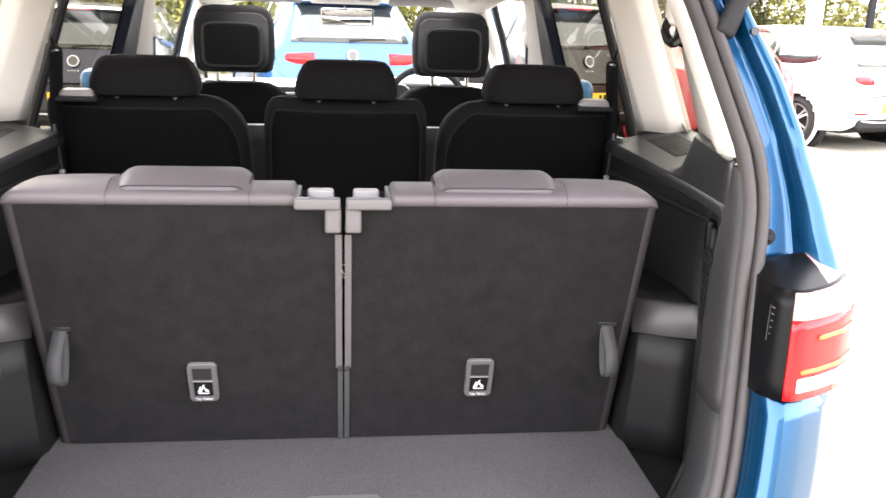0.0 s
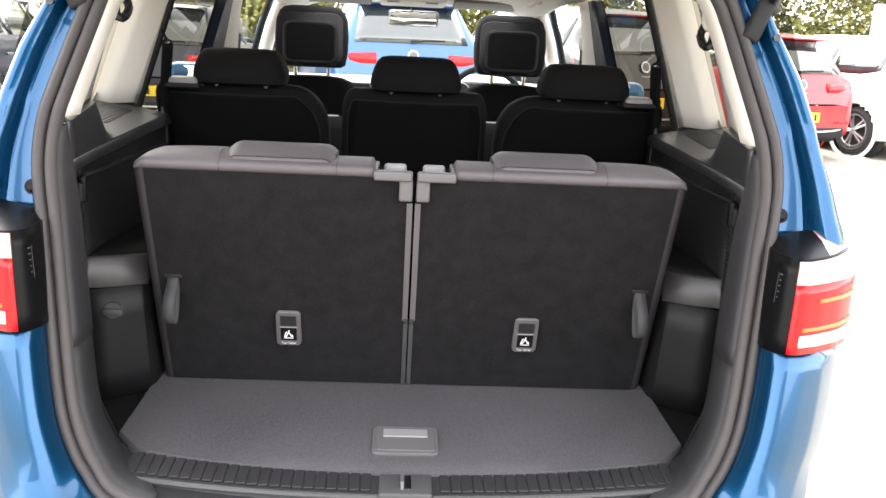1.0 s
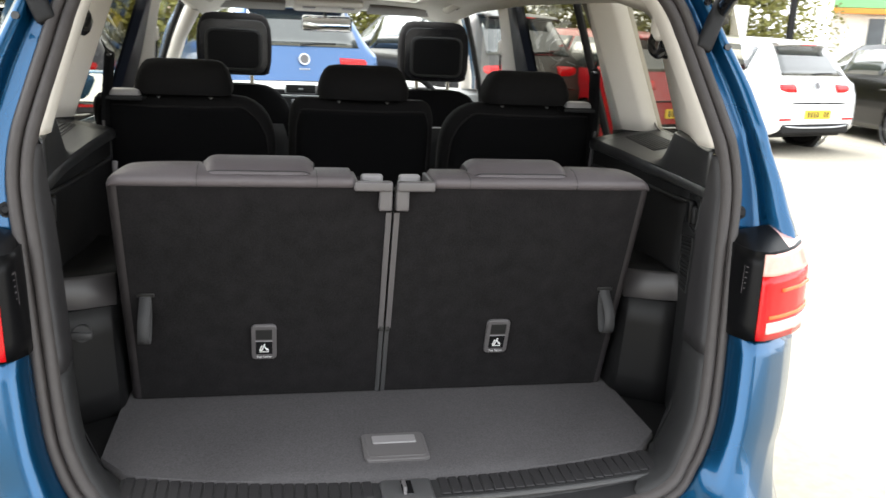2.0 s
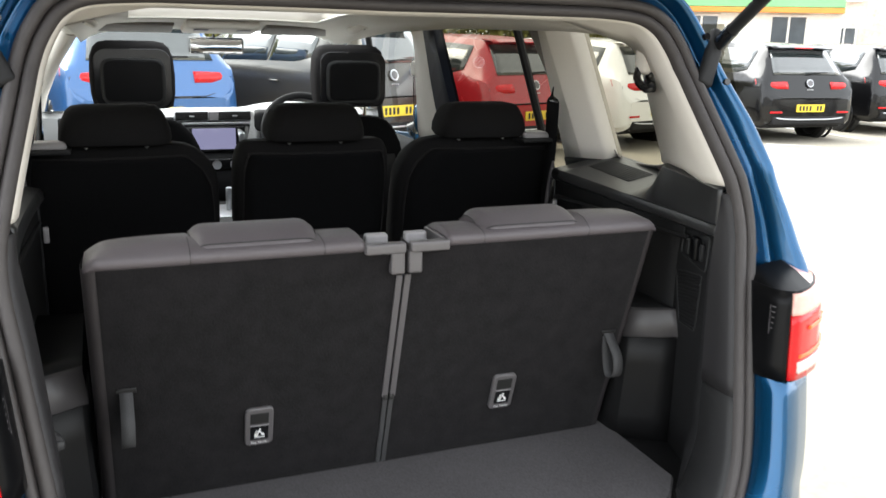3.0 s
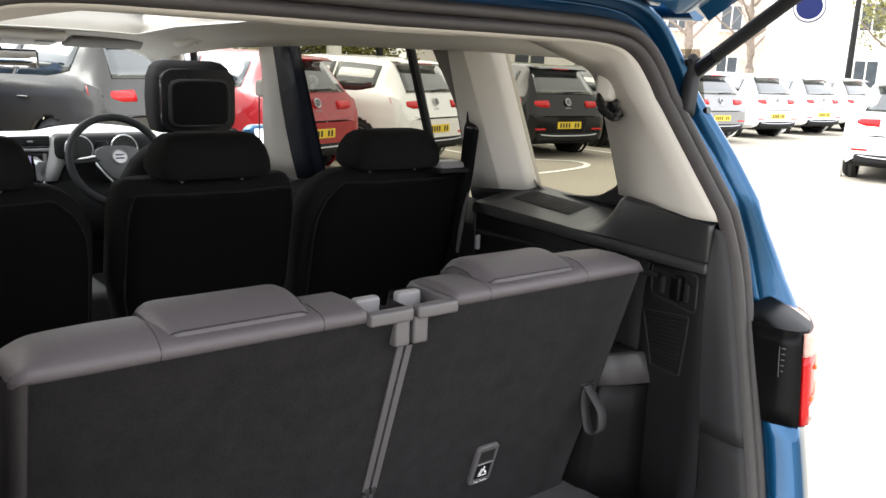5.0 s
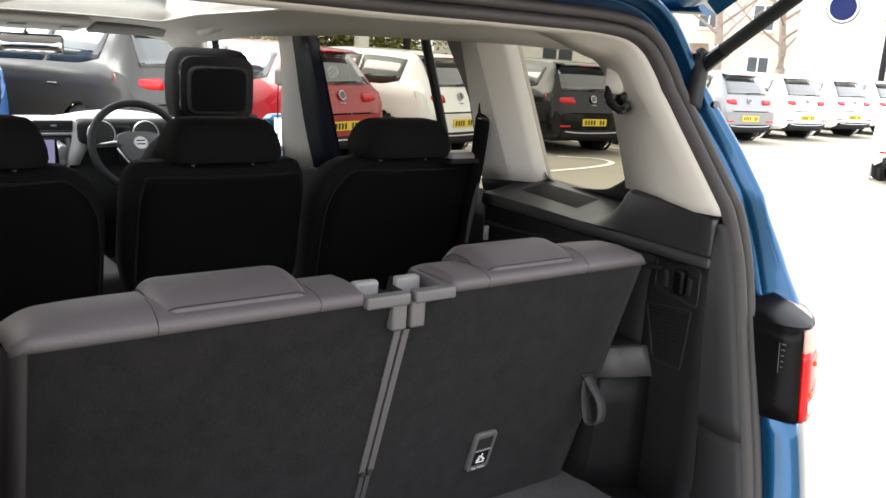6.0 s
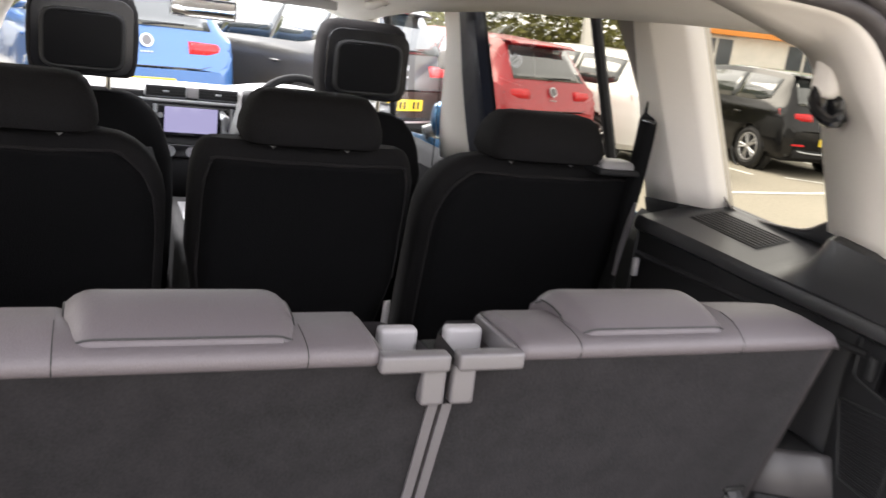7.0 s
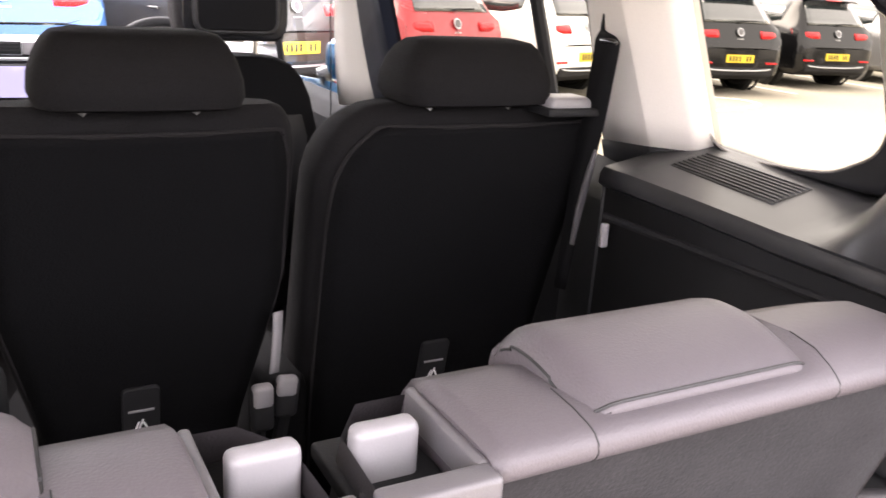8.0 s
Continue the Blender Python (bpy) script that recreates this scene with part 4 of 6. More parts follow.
# cabin floor
bm = grid([[Vector((x, y, z)) for x in (-0.66, -0.3, 0, 0.3, 0.66)] for y, z in ((0.60, 0.56), (0.7, 0.42), (1.3, 0.40), (2.4, 0.38), (3.0, 0.40), (3.2, 0.62))])
part("cabin_floor", bm, M_CARPET, carrier, "dark cabin carpet", solid=0.01)
bm = grid([[Vector((x, y, 0.30)) for x in (-0.8, 0, 0.8)] for y in (0.1, 1.5, 3.0, 4.3)])
part("underbody", bm, M_DARKPL, carrier, solid=0.02)
bm = grid([[Vector((x, 3.22, z)) for x in (-0.8, -0.4, 0, 0.4, 0.8)] for z in (0.3, 0.6, 0.99)])
part("bulkhead", bm, M_DARKPL, carrier, solid=0.01)
# windscreen
bm = grid([[Vector((u * w, y - 0.10 * u * u, z)) for u in [-1 + k / 5 for k in range(11)]] for w, y, z in ((0.80, 3.42, 1.01), (0.74, 3.24, 1.16), (0.665, 3.06, 1.32), (0.58, 2.86, 1.478))])
g = part("windscreen", bm, M_CLEAR, carrier, "clear windscreen")
g.visible_shadow = False

# ---- third row: two folding seats, seen from behind ----
def back3(z):
    return 0.520 - 0.305 * (z - 0.605)


def third_row_seat(s):
    seat = thing("third_row_seat", (s * 0.27, 0.55, 0.60), "third-row seat back with dark felt rear and grey vinyl top", "car seat", "third-row seats")

    def P(x, z, d=0.0):
        return Vector((s * x, back3(z) + d, z))

    # felt back board
    zs = [0.607, 0.65, 0.8, 0.95, 1.06, 1.102]
    bm = bmesh.new()
    rows = []
    for z in zs:
        e = 0.510 + 0.006 * (z - 0.6)
        rows.append([P(0.004, z, 0.02), P(0.004, z, 0.003), P(0.007, z, 0), P(0.15, z, 0), P(0.30, z, 0), P(0.45, z, 0), P(e - 0.008, z, 0.0), P(e - 0.001, z, 0.002), P(e, z, 0.012)])
    grid(rows, bm=bm)
    part("back_board", bm, M_CARPET, seat, "dark felt back board")
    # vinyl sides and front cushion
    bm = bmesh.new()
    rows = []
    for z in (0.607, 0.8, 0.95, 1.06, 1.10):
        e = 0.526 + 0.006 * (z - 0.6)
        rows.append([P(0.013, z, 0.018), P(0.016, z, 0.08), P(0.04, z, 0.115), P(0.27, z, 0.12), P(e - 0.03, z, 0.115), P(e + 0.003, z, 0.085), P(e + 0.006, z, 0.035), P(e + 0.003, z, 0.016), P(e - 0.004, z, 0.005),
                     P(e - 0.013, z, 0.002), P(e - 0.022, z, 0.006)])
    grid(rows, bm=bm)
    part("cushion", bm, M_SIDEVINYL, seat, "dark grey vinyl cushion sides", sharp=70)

    # vinyl cap along the top, one rolled rear edge from the bracket to the outer corner
    def top(x):
        if x < 0.150:
            return 1.124
        if x < 0.368:
            return 1.1225
        return 1.133 - 0.010 * ((x - 0.368) / 0.165) ** 3

    def cap_rows(x0, x1, n=10, soft0=True, soft1=True, rnd=0.016):
        rows = []
        for k in range(n + 1):
            x = x0 + (x1 - x0) * k / n
            ed = 0.0
            if soft0:
                ed = max(ed, 1 - (x - x0) / rnd)
            if soft1:
                ed = max(ed, 1 - (x1 - x) / rnd)
            dn = (0.009 if rnd < 0.03 else 0.015) * ed * ed
            zt = top(min(max(x, x0 + 0.001), x1 - 0.001)) - dn
            bk = 0.005 * ed * ed * (1 if soft1 else 0.4)
            zr = min(1.118, zt - 0.002)
            rows.append([P(x, 1.096, 0.004), P(x, 1.0975, -0.001 + bk), P(x, 1.101, -0.0035 + bk), P(x, zr - 0.012, -0.004 + bk), P(x, zr - 0.006, -0.0015 + bk), P(x, zr - 0.001, 0.005 + bk),
                         P(x, zr + 0.25 * (zt - zr), 0.013), P(x, zr + 0.75 * (zt - zr), 0.030), P(x, zt, 0.055), P(x, zt - 0.002, 0.095), P(x, zt - 0.014, 0.120), P(x, zt - 0.05, 0.130), P(x, zt - 0.10, 0.128)])
        return rows
    xo = 0.528
    rows = cap_rows(0.3695, xo, 22, False, True, 0.040)
    rows.append([p + Vector((s * 0.003, 0.010 if k < 6 else 0, -0.012 if 4 < k < 11 else -0.002)) for k, p in enumerate(rows[-1])])
    part("outer_cap", grid(rows), M_VINYL, seat, "grey vinyl top cap", sharp=60)
    part("middle_cap", grid(cap_rows(0.1485, 0.370, 8, False, False)), M_VINYL, seat, "grey vinyl top cap", sharp=60)
    part("cap_end", cap(bmesh.new(), cap_rows(0.0775, 0.149, 14, True, False, 0.005)[0]), M_VINYL, seat, smooth=False)
    part("inner_cap", grid(cap_rows(0.0775, 0.149, 14, True, False, 0.005)), M_VINYL, seat, "grey vinyl top cap", sharp=60)
    for x in (0.3695, 0.149):
        part("cap_seam", tube(cap_rows(x, x + 0.001, 1, False, False)[0][1:9], 0.0006, 6), M_INK, seat, "sewn seam")
    # stowed head pad
    x0, x1 = 0.153, 0.363
    rows = []
    for k in range(25):
        t = k / 24
        ed = max(0, abs(2 * t - 1) - 0.74) / 0.26
        x = x0 + (x1 - x0) * t
        hh = curve([(0.022, 1.098, 0), (0.0155, 1.112, 0), (0.0150, 1.1205, 0), (0.0185, 1.1255, 0), (0.035, 1.133, 0), (0.060, 1.140, 0), (0.085, 1.1435, 0), (0.108, 1.142, 0), (0.128, 1.134, 0), (0.140, 1.118, 0), (0.146, 1.09, 0)], 31)
        rows.append([Vector((s * x, back3(1.115) + q.x + (0.008 if j < 15 else -0.008 if j > 21 else 0) * ed ** 3, q.y - (0.013 if 6 < j < 27 else 0.002) * ed ** 2.5)) for j, q in enumerate(hh)])
    pad = part("head_pad", grid(rows), M_VINYL, seat, "stowed grey vinyl head pad", sharp=60)
    for e in (0, -1):
        part("pad_end", cap(bmesh.new(), rows[e]), M_VINYL, pad)
    pip = [rows[k][9] + Vector((0, -0.0006, 0.0003)) for k in range(25)]
    part("piping", tube(rows[0][24:9:-1] + pip + rows[-1][10:25], 0.0012, 6), M_INK, pad, "dark stitched piping")
    # plastic corner bracket with its channel and release tab
    br = part("corner_bracket", box(s * 0.0415, back3(1.102) - 0.002, 1.1020, 0.074, 0.020, 0.019, 0.004), M_GREYPL, seat, "grey plastic corner bracket")
    part("bracket_leg", box(s * 0.0165, back3(1.074) - 0.002, 1.074, 0.026, 0.018, 0.044, 0.004), M_GREYPL, br)
    part("channel_wall", box(s * 0.0745, back3(1.10) + 0.055, 1.100, 0.008, 0.10, 0.024, 0.003), M_GREYPL, br)
    part("channel_floor", box(s * 0.042, back3(1.09) + 0.068, 1.072, 0.066, 0.09, 0.012, 0.003), M_DARKPL, br)
    part("release_tab", box(s * 0.038, back3(1.11) + 0.068, 1.084, 0.044, 0.018, 0.060, 0.006), M_LIGHTPL, br, "pale grey release tab")
    # edge strips down the middle gap
    def strip(xa, w, z0, z1, mt):
        bm = grid([[P(xa, z, 0.012), P(xa, z, -0.003), P(xa + w, z, -0.003), P(xa + w, z, 0.012)] for z in (z0, (z0 + z1) / 2, z1)])
        part("edge_strip", bm, mt, seat, "grey plastic edge strip", smooth=False)
    strip(0.0025, 0.011, 0.775, 1.046, M_GREYPL)
    strip(0.0015, 0.009, 0.607, 0.772, M_MIDPL)
    part("strip_notch", box(s * 0.006, back3(0.774) - 0.002, 0.774, 0.010, 0.008, 0.012, 0.002), M_INK, seat)
    # tether plate
    tilt = Matrix.Rotation(math.atan(0.305), 4, "X")
    c = P(0.252, 0.748, -0.003)
    pl = part("tether_plate", slab(c, 0.052, 0.088, 0.008, 0.010, tilt), M_GREYPL, seat, "grey plastic tether anchor plate")
    fr = Matrix.Translation(c) @ tilt
    for nm, x, z, w, h, y, mt in (("recess", 0, 0.0215, 0.034, 0.026, -0.0042, M_INK), ("panel", 0, -0.0125, 0.034, 0.034, -0.0042, M_BLACK), ("hook_bar", 0, 0.0055, 0.036, 0.002, -0.0055, M_LIGHTPL)):
        q = fr @ Vector((x, y, z))
        part(nm, box(q.x, q.y, q.z, w, 0.002, h, 0.0006, 1, tilt), mt, pl)
    up = fr @ Matrix.Translation((0, -0.0056, -0.0360)) @ Matrix.Rotation(math.pi / 2, 4, "X")
    words("print", "Top Tether", 0.0068, up, M_WHITE, pl, "white printed words")
    bm = bmesh.new()
    for dx, dz, w, h, a in ((-0.0065, -0.0125, 0.0022, 0.013, 0.35), (-0.0015, -0.0105, 0.0022, 0.017, 0.35), (0.0035, -0.0135, 0.0022, 0.011, -0.45), (0.0075, -0.0165, 0.0022, 0.006, -0.45),
                            (-0.0065, -0.0185, 0.0060, 0.003, 0.0), (0.0, -0.0225, 0.019, 0.0016, 0.0)):
        q = fr @ Vector((dx, -0.0055, dz))
        box(q.x, q.y, q.z, w, 0.001, h, 0, 1, tilt @ Matrix.Rotation(a, 4, "Y"), bm)
    part("pictogram", bm, M_WHITE, pl, "white printed anchor sign")
    # pull strap
    a, b_ = P(0.480, 0.862, -0.003), P(0.482, 0.775, -0.030)
    loop = curve([a, a + Vector((0, -0.012, -0.012)), P(0.480, 0.825, -0.052), P(0.481, 0.796, -0.066), P(0.482, 0.777, -0.062), P(0.482, 0.772, -0.044), P(0.481, 0.790, -0.030), P(0.480, 0.825, -0.012), P(0.480, 0.855, -0.003)], 32)
    bm = grid([[p + Vector((-s * 0.011, 0, 0)), p + Vector((s * 0.011, 0, 0))] for p in loop])
    st = part("pull_strap", bm, M_STRAP, seat, "looped grey webbing pull strap", solid=0.0025)
    part("strap_plate", box(a.x, a.y, a.z + 0.003, 0.034, 0.004, 0.008, 0.001, 1, tilt), M_INK, st)
    return seat


third_row_seat(1)
third_row_seat(-1)


# ---- second row ----
def rounded_loft(cx, stations, n=36, power=4.0):
    """Stations (z, y centre, half width, half depth): a padded upright with rounded plan."""
    rows = []
    for z, y, hw, hd in stations:
        row = []
        for k in range(n):
            a = 2 * math.pi * k / n
            c, q = math.cos(a), math.sin(a)
            row.append(Vector((cx + hw * math.copysign(abs(c) ** (2 / power), c), y + hd * math.copysign(abs(q) ** (2 / power), q), z)))
        rows.append(row)
    bm = grid(rows, close_v=True)
    cap(bm, rows[0])
    cap(bm, rows[-1])
    return bm


def back2(z):
    return 1.045 + 0.20 * (1.20 - z)


def second_row_seat(cx, hw, lever, label):
    seat = thing("second_row_seat", (cx, 1.3, 0.41), label, "car seat", "second-row seats")
    def edge(z, inner):
        """Half width at height z: a long shoulder on the inner side, a short one outside."""
        r, zc = (0.135, 1.205) if inner else (0.035, 1.205)
        if lever == 0:
            r, inner = 0.075, False
        k = 1 - 0.10 * max(0, (0.75 - z) / 0.28)
        if lever == 0:
            q = min(1, max(0, (0.98 - z) / 0.20))
            k -= 0.27 * q * q * (3 - 2 * q)
        d = max(0.0, z - (zc - r)) / r
        cut = 0.105 if inner else 0.030
        slim = 0.034 * min(1, max(0, (1.15 - z) / 0.35)) if lever and not inner else 0.0
        return hw * k - slim - cut * (1 - math.sqrt(max(0, 1 - min(1, d) ** 2.4)))

    def ends(z):
        return (edge(z, lever > 0), edge(z, lever < 0))         # half widths to the left and to the right

    rows = []
    for z in (0.47, 0.60, 0.75, 0.90, 1.0, 1.06, 1.10, 1.13, 1.155, 1.175, 1.19, 1.20, 1.205):
        l, r = ends(z)
        d = 0.065 if z < 1.12 else 0.065 - 0.035 * ((z - 1.12) / 0.085) ** 2
        y = back2(z) + 0.065
        row = []
        for k in range(40):
            a = 2 * math.pi * k / 40
            c, q = math.cos(a), math.sin(a)
            row.append(Vector((cx + (r if c > 0 else l) * math.copysign(abs(c) ** 0.5, c), y + d * math.copysign(abs(q) ** 0.5, q), z)))
        rows.append(row)
    bm = grid(rows, close_v=True)
    cap(bm, rows[0])
    cap(bm, rows[-1])
    part("backrest", bm, M_FABRIC3, seat, "charcoal fabric backrest", sharp=60)
    rows = []
    for z in (0.48, 0.70, 0.95, 1.04, 1.10, 1.14, 1.165, 1.176):
        l, r = ends(z + 0.022)
        l, r = l - 0.020, r - 0.020
        rows.append([Vector((cx + (r if u > 0 else l) * u, back2(z) - 0.006 + 0.012 * abs(u) ** 6, z)) for u in [-1 + k2 / 6 for k2 in range(13)]])
    part("back_panel", grid(rows), M_FABRIC, seat, "black fabric back panel", solid=0.006)
    bm = tube(curve([rows[0][0]] + [r[0] for r in rows[1:]] + [rows[-1][3], rows[-1][6], rows[-1][9]] + [r[-1] for r in rows[::-1]], 60), 0.0035, 6)
    part("seam", bm, M_FABRIC2, seat, "stitched panel seam")
    st = [(1.203, 1.085, 0.100, 0.040), (1.208, 1.090, 0.117, 0.064), (1.220, 1.095, 0.122, 0.073), (1.240, 1.095, 0.120, 0.074), (1.262, 1.094, 0.113, 0.067), (1.280, 1.092, 0.104, 0.054), (1.291, 1.089, 0.093, 0.036), (1.295, 1.09, 0.072, 0.02)]
    hr = part("headrest", rounded_loft(cx, st, 36, 4.5), M_FABRIC3, seat, "low charcoal fabric headrest")
    for q in (-1, 1):
        part("post", tube([(cx + q * 0.065, 1.08, 1.19), (cx + q * 0.065, 1.08, 1.215)], 0.007, 8), M_STEEL, hr)
        part("post_sleeve", box(cx + q * 0.065, 1.055, 1.207, 0.028, 0.03, 0.006, 0.002), M_DARKPL, seat)
    st = [(0.40, 1.42, hw * 0.9, 0.22), (0.45, 1.42, hw * 0.98, 0.25), (0.55, 1.42, hw * 0.98, 0.26), (0.60, 1.42, hw * 0.9, 0.24), (0.61, 1.42, hw * 0.7, 0.18)]
    part("seat_cushion", rounded_loft(cx, st, 32, 4), M_FABRIC, seat, "black fabric seat cushion")
    if lever:
        lv = part("release_lever", box(cx + lever * (hw - 0.090), 1.045, 1.208, 0.075, 0.055, 0.022, 0.009), M_LIGHTPL, seat, "pale grey release lever")
        part("lever_slot", box(cx + lever * (hw - 0.086), 1.045, 1.198, 0.10, 0.07, 0.012, 0.004), M_DARKPL, lv)
    c = Vector((cx - 0.012, back2(0.778) - 0.013, 0.778))
    tl = Matrix.Rotation(math.atan(0.2), 4, "X")
    pl = part("tether_plate", slab(c, 0.05, 0.084, 0.006, 0.008, tl), M_DARKPL, seat, "dark tether anchor plate")
    part("hook_bar", box(c.x, c.y - 0.004, c.z + 0.004, 0.034, 0.003, 0.003, 0, 1, tl), M_LIGHTPL, pl)
    bm = bmesh.new()
    for dx, dz, w, h, a in ((-0.006, -0.018, 0.0025, 0.013, 0.35), (-0.001, -0.016, 0.0025, 0.016, 0.35), (0.0045, -0.0185, 0.0025, 0.011, -0.45), (0.0, -0.030, 0.020, 0.003, 0.0)):
        box(c.x + dx, c.y - 0.0045 + 0.2 * (dz + 0.018) * -1, c.z + dz, w, 0.001, h, 0, 1, tl @ Matrix.Rotation(a, 4, "Y"), bm)
    part("print", bm, M_WHITE, pl, "pale printed anchor sign")
    return seat


second_row_seat(-0.458, 0.231, -1, "black fabric second-row seat with a pale release lever")
second_row_seat(0.005, 0.198, 0, "narrow black fabric middle seat of the second row")
second_row_seat(0.458, 0.231, 1, "black fabric second-row seat with a pale release lever")
for cx, cz, sz, tilt_ in ((0.180, 0.797, 0.062, 0.10), (0.145, 0.785, 0.070, 0.0), (-0.180, 0.790, 0.062, -0.10)):
    bk = thing("belt_buckle", (cx, 1.10, 0.62), "grey belt buckle on a short stalk between seats", "belt buckle", "belt buckles")
    part("stalk", tube([(cx, 1.16, 0.55), (cx, 1.10, 0.68), (cx, 1.06, cz - 0.02)], 0.011, 8), M_DARKPL, bk)
    part("head", box(cx, 1.055, cz, 0.034, 0.022, sz, 0.009, 3, Matrix.Rotation(tilt_, 4, "Y")), M_DARKPL, bk)
    part("button", box(cx, 1.053, cz + sz * 0.28, 0.030, 0.020, sz * 0.5, 0.007, 3, Matrix.Rotation(tilt_, 4, "Y")), M_LIGHTPL, bk, "pale buckle button")
# added boxes, black in place of the shade in the seat gaps
for cx in (0.205, -0.205):
    hc = thing("gap_fill_box", (cx, 1.2, 0.41), "added black box that darkens the gap between the seats", "seat hinge", "seat hinge covers")
    part("cover", box(cx, 1.24, 0.60, 0.075, 0.24, 0.38, 0.03), M_FABRIC, hc)
strap2 = thing("belt_tongue", (0.167, 1.06, 0.84), "pale grey belt webbing hanging between the seats", "seat belt")
part("webbing", grid([[p + Vector((-0.006, 0, 0)), p + Vector((0.008, 0.004, 0))] for p in curve([(0.172, 1.07, 0.92), (0.168, 1.062, 0.88), (0.162, 1.055, 0.835)], 8)]), M_LIGHTPL, strap2, solid=0.003)


# ---- front seats ----
def front_seat(cx):
    seat = thing("front_seat", (cx, 2.2, 0.41), "black front seat with a framed headrest on chrome posts", "car seat", "front seats")
    st = []
    for z, k, dy in ((0.45, 0.95, 0.0), (0.65, 1.0, 0.0), (0.85, 1.0, 0), (0.98, 0.96, 0), (1.06, 0.86, 0), (1.11, 0.76, 0), (1.145, 0.62, 0), (1.160, 0.48, 0), (1.165, 0.32, 0)):
        st.append((z, 2.10 + 0.22 * (1.16 - z), 0.245 * k, 0.07 if z < 1.1 else 0.055))
    part("backrest", rounded_loft(cx, st, 36, 3.2), M_FABRIC, seat, "black fabric backrest")
    rows = [[Vector((cx + 0.245 * k * u, 2.022 + 0.22 * (1.16 - z) + 0.02 * abs(u) ** 4, z)) for u in [-1 + j / 5 for j in range(11)]] for z, k in ((0.62, 0.82), (0.8, 0.84), (0.96, 0.80), (1.02, 0.72))]
    part("back_pocket", grid(rows), M_DARKPL, seat, "black seat-back pocket", solid=0.008)
    part("pocket_trim", tube([rows[-1][2], rows[-1][5], rows[-1][8]], 0.004, 6), M_SILVER, seat, "thin bright pocket edge")
    st = [(1.200, 2.085, 0.110, 0.035), (1.208, 2.085, 0.126, 0.05), (1.25, 2.088, 0.134, 0.06), (1.31, 2.09, 0.136, 0.06), (1.37, 2.092, 0.132, 0.056), (1.402, 2.095, 0.120, 0.048), (1.417, 2.098, 0.104, 0.036), (1.423, 2.10, 0.075, 0.02)]
    hr = part("headrest", rounded_loft(cx, st, 36, 5), M_FABRIC2, seat, "charcoal headrest")
    fr = bmesh.new()
    slab((cx, 2.040, 1.302), 0.242, 0.192, 0.05, 0.040, None, fr)
    part("headrest_frame", fr, M_BLACK, hr, "gloss black rear frame")
    bm = torus((0, 0, 0), (0, 1, 0), 0.1, 0.008, 48, 8)
    for v in bm.verts:                                        # squeeze the ring to a rounded oblong
        x, z = v.co.x, v.co.z
        r = math.hypot(x, z)
        c, q = x / r, z / r
        k = 0.1
        sq = (abs(c) ** 6 + abs(q) ** 6) ** (-1 / 6)
        v.co.x, v.co.z = c * sq * (r / k) * 0.094, q * sq * (r / k) * 0.070
    bmesh.ops.translate(bm, verts=bm.verts, vec=(cx, 2.013, 1.293))
    part("screen_rim", bm, M_LOWREV, hr, "charcoal rounded rim")
    part("screen_panel", slab((cx, 2.010, 1.293), 0.180, 0.130, 0.012, 0.02), M_CHEEK, hr, "dark back panel")
    for q in (-1, 1):
        part("post", tube([(cx + q * 0.062, 2.085, 1.14), (cx + q * 0.062, 2.085, 1.225)], 0.0075, 10), M_CHROME, hr, "chrome post")
    st = [(0.40, 2.48, 0.23, 0.22), (0.45, 2.48, 0.25, 0.26), (0.56, 2.48, 0.25, 0.26), (0.60, 2.48, 0.22, 0.24)]
    part("seat_cushion", rounded_loft(cx, st, 32, 4), M_FABRIC, seat)
    return seat


front_seat(-0.378)
front_seat(0.372)

# ---- dashboard, wheel, mirrors ----
DX, DY, DZ = 0.042, 0.17, -0.014      # the dashboard as a whole
dash = thing("dashboard", (0, 3.1, 0.7), "dashboard with sky glare painted on its top, silver-edged vents and a touch screen", "dashboard")
prof = [(2.86, 0.72), (2.80, 0.86), (2.775, 0.95), (2.765, 1.045), (2.77, 1.095), (2.80, 1.118), (2.95, 1.125), (3.15, 1.10), (3.34, 1.02)]
rows = [[Vector((x, y + 0.05 * (x / 0.76) ** 2 * (1 if y < 2.9 else -3), z + (0.028 * max(0, 1 - ((x - 0.315) / 0.22) ** 2) if 1.05 < z and y < 3.1 else 0))) for y, z in prof] for x in [-0.76 + 1.52 * k / 40 for k in range(41)]]
# top coloured pale to carry the windscreen glare
part("body", grid(rows), M_DASH, dash, "dashboard top with sky glare in its pale grey", solid=0.0)
part("lower_panel", grid([[Vector((x, 2.762, z)) for z in (0.70, 0.85, 0.945)] for x in (-0.72, -0.3, 0, 0.3, 0.72)]), M_DARKPL, dash, solid=0.01)
part("fascia", box(-0.05, 2.768, 1.0, 1.30, 0.02, 0.20, 0.01), M_DARKPL, dash, "dark fascia")
part("trim_strip", box(-0.05, 2.757, 1.070, 1.28, 0.01, 0.012, 0.003), M_SILVER, dash, "silver trim strip")
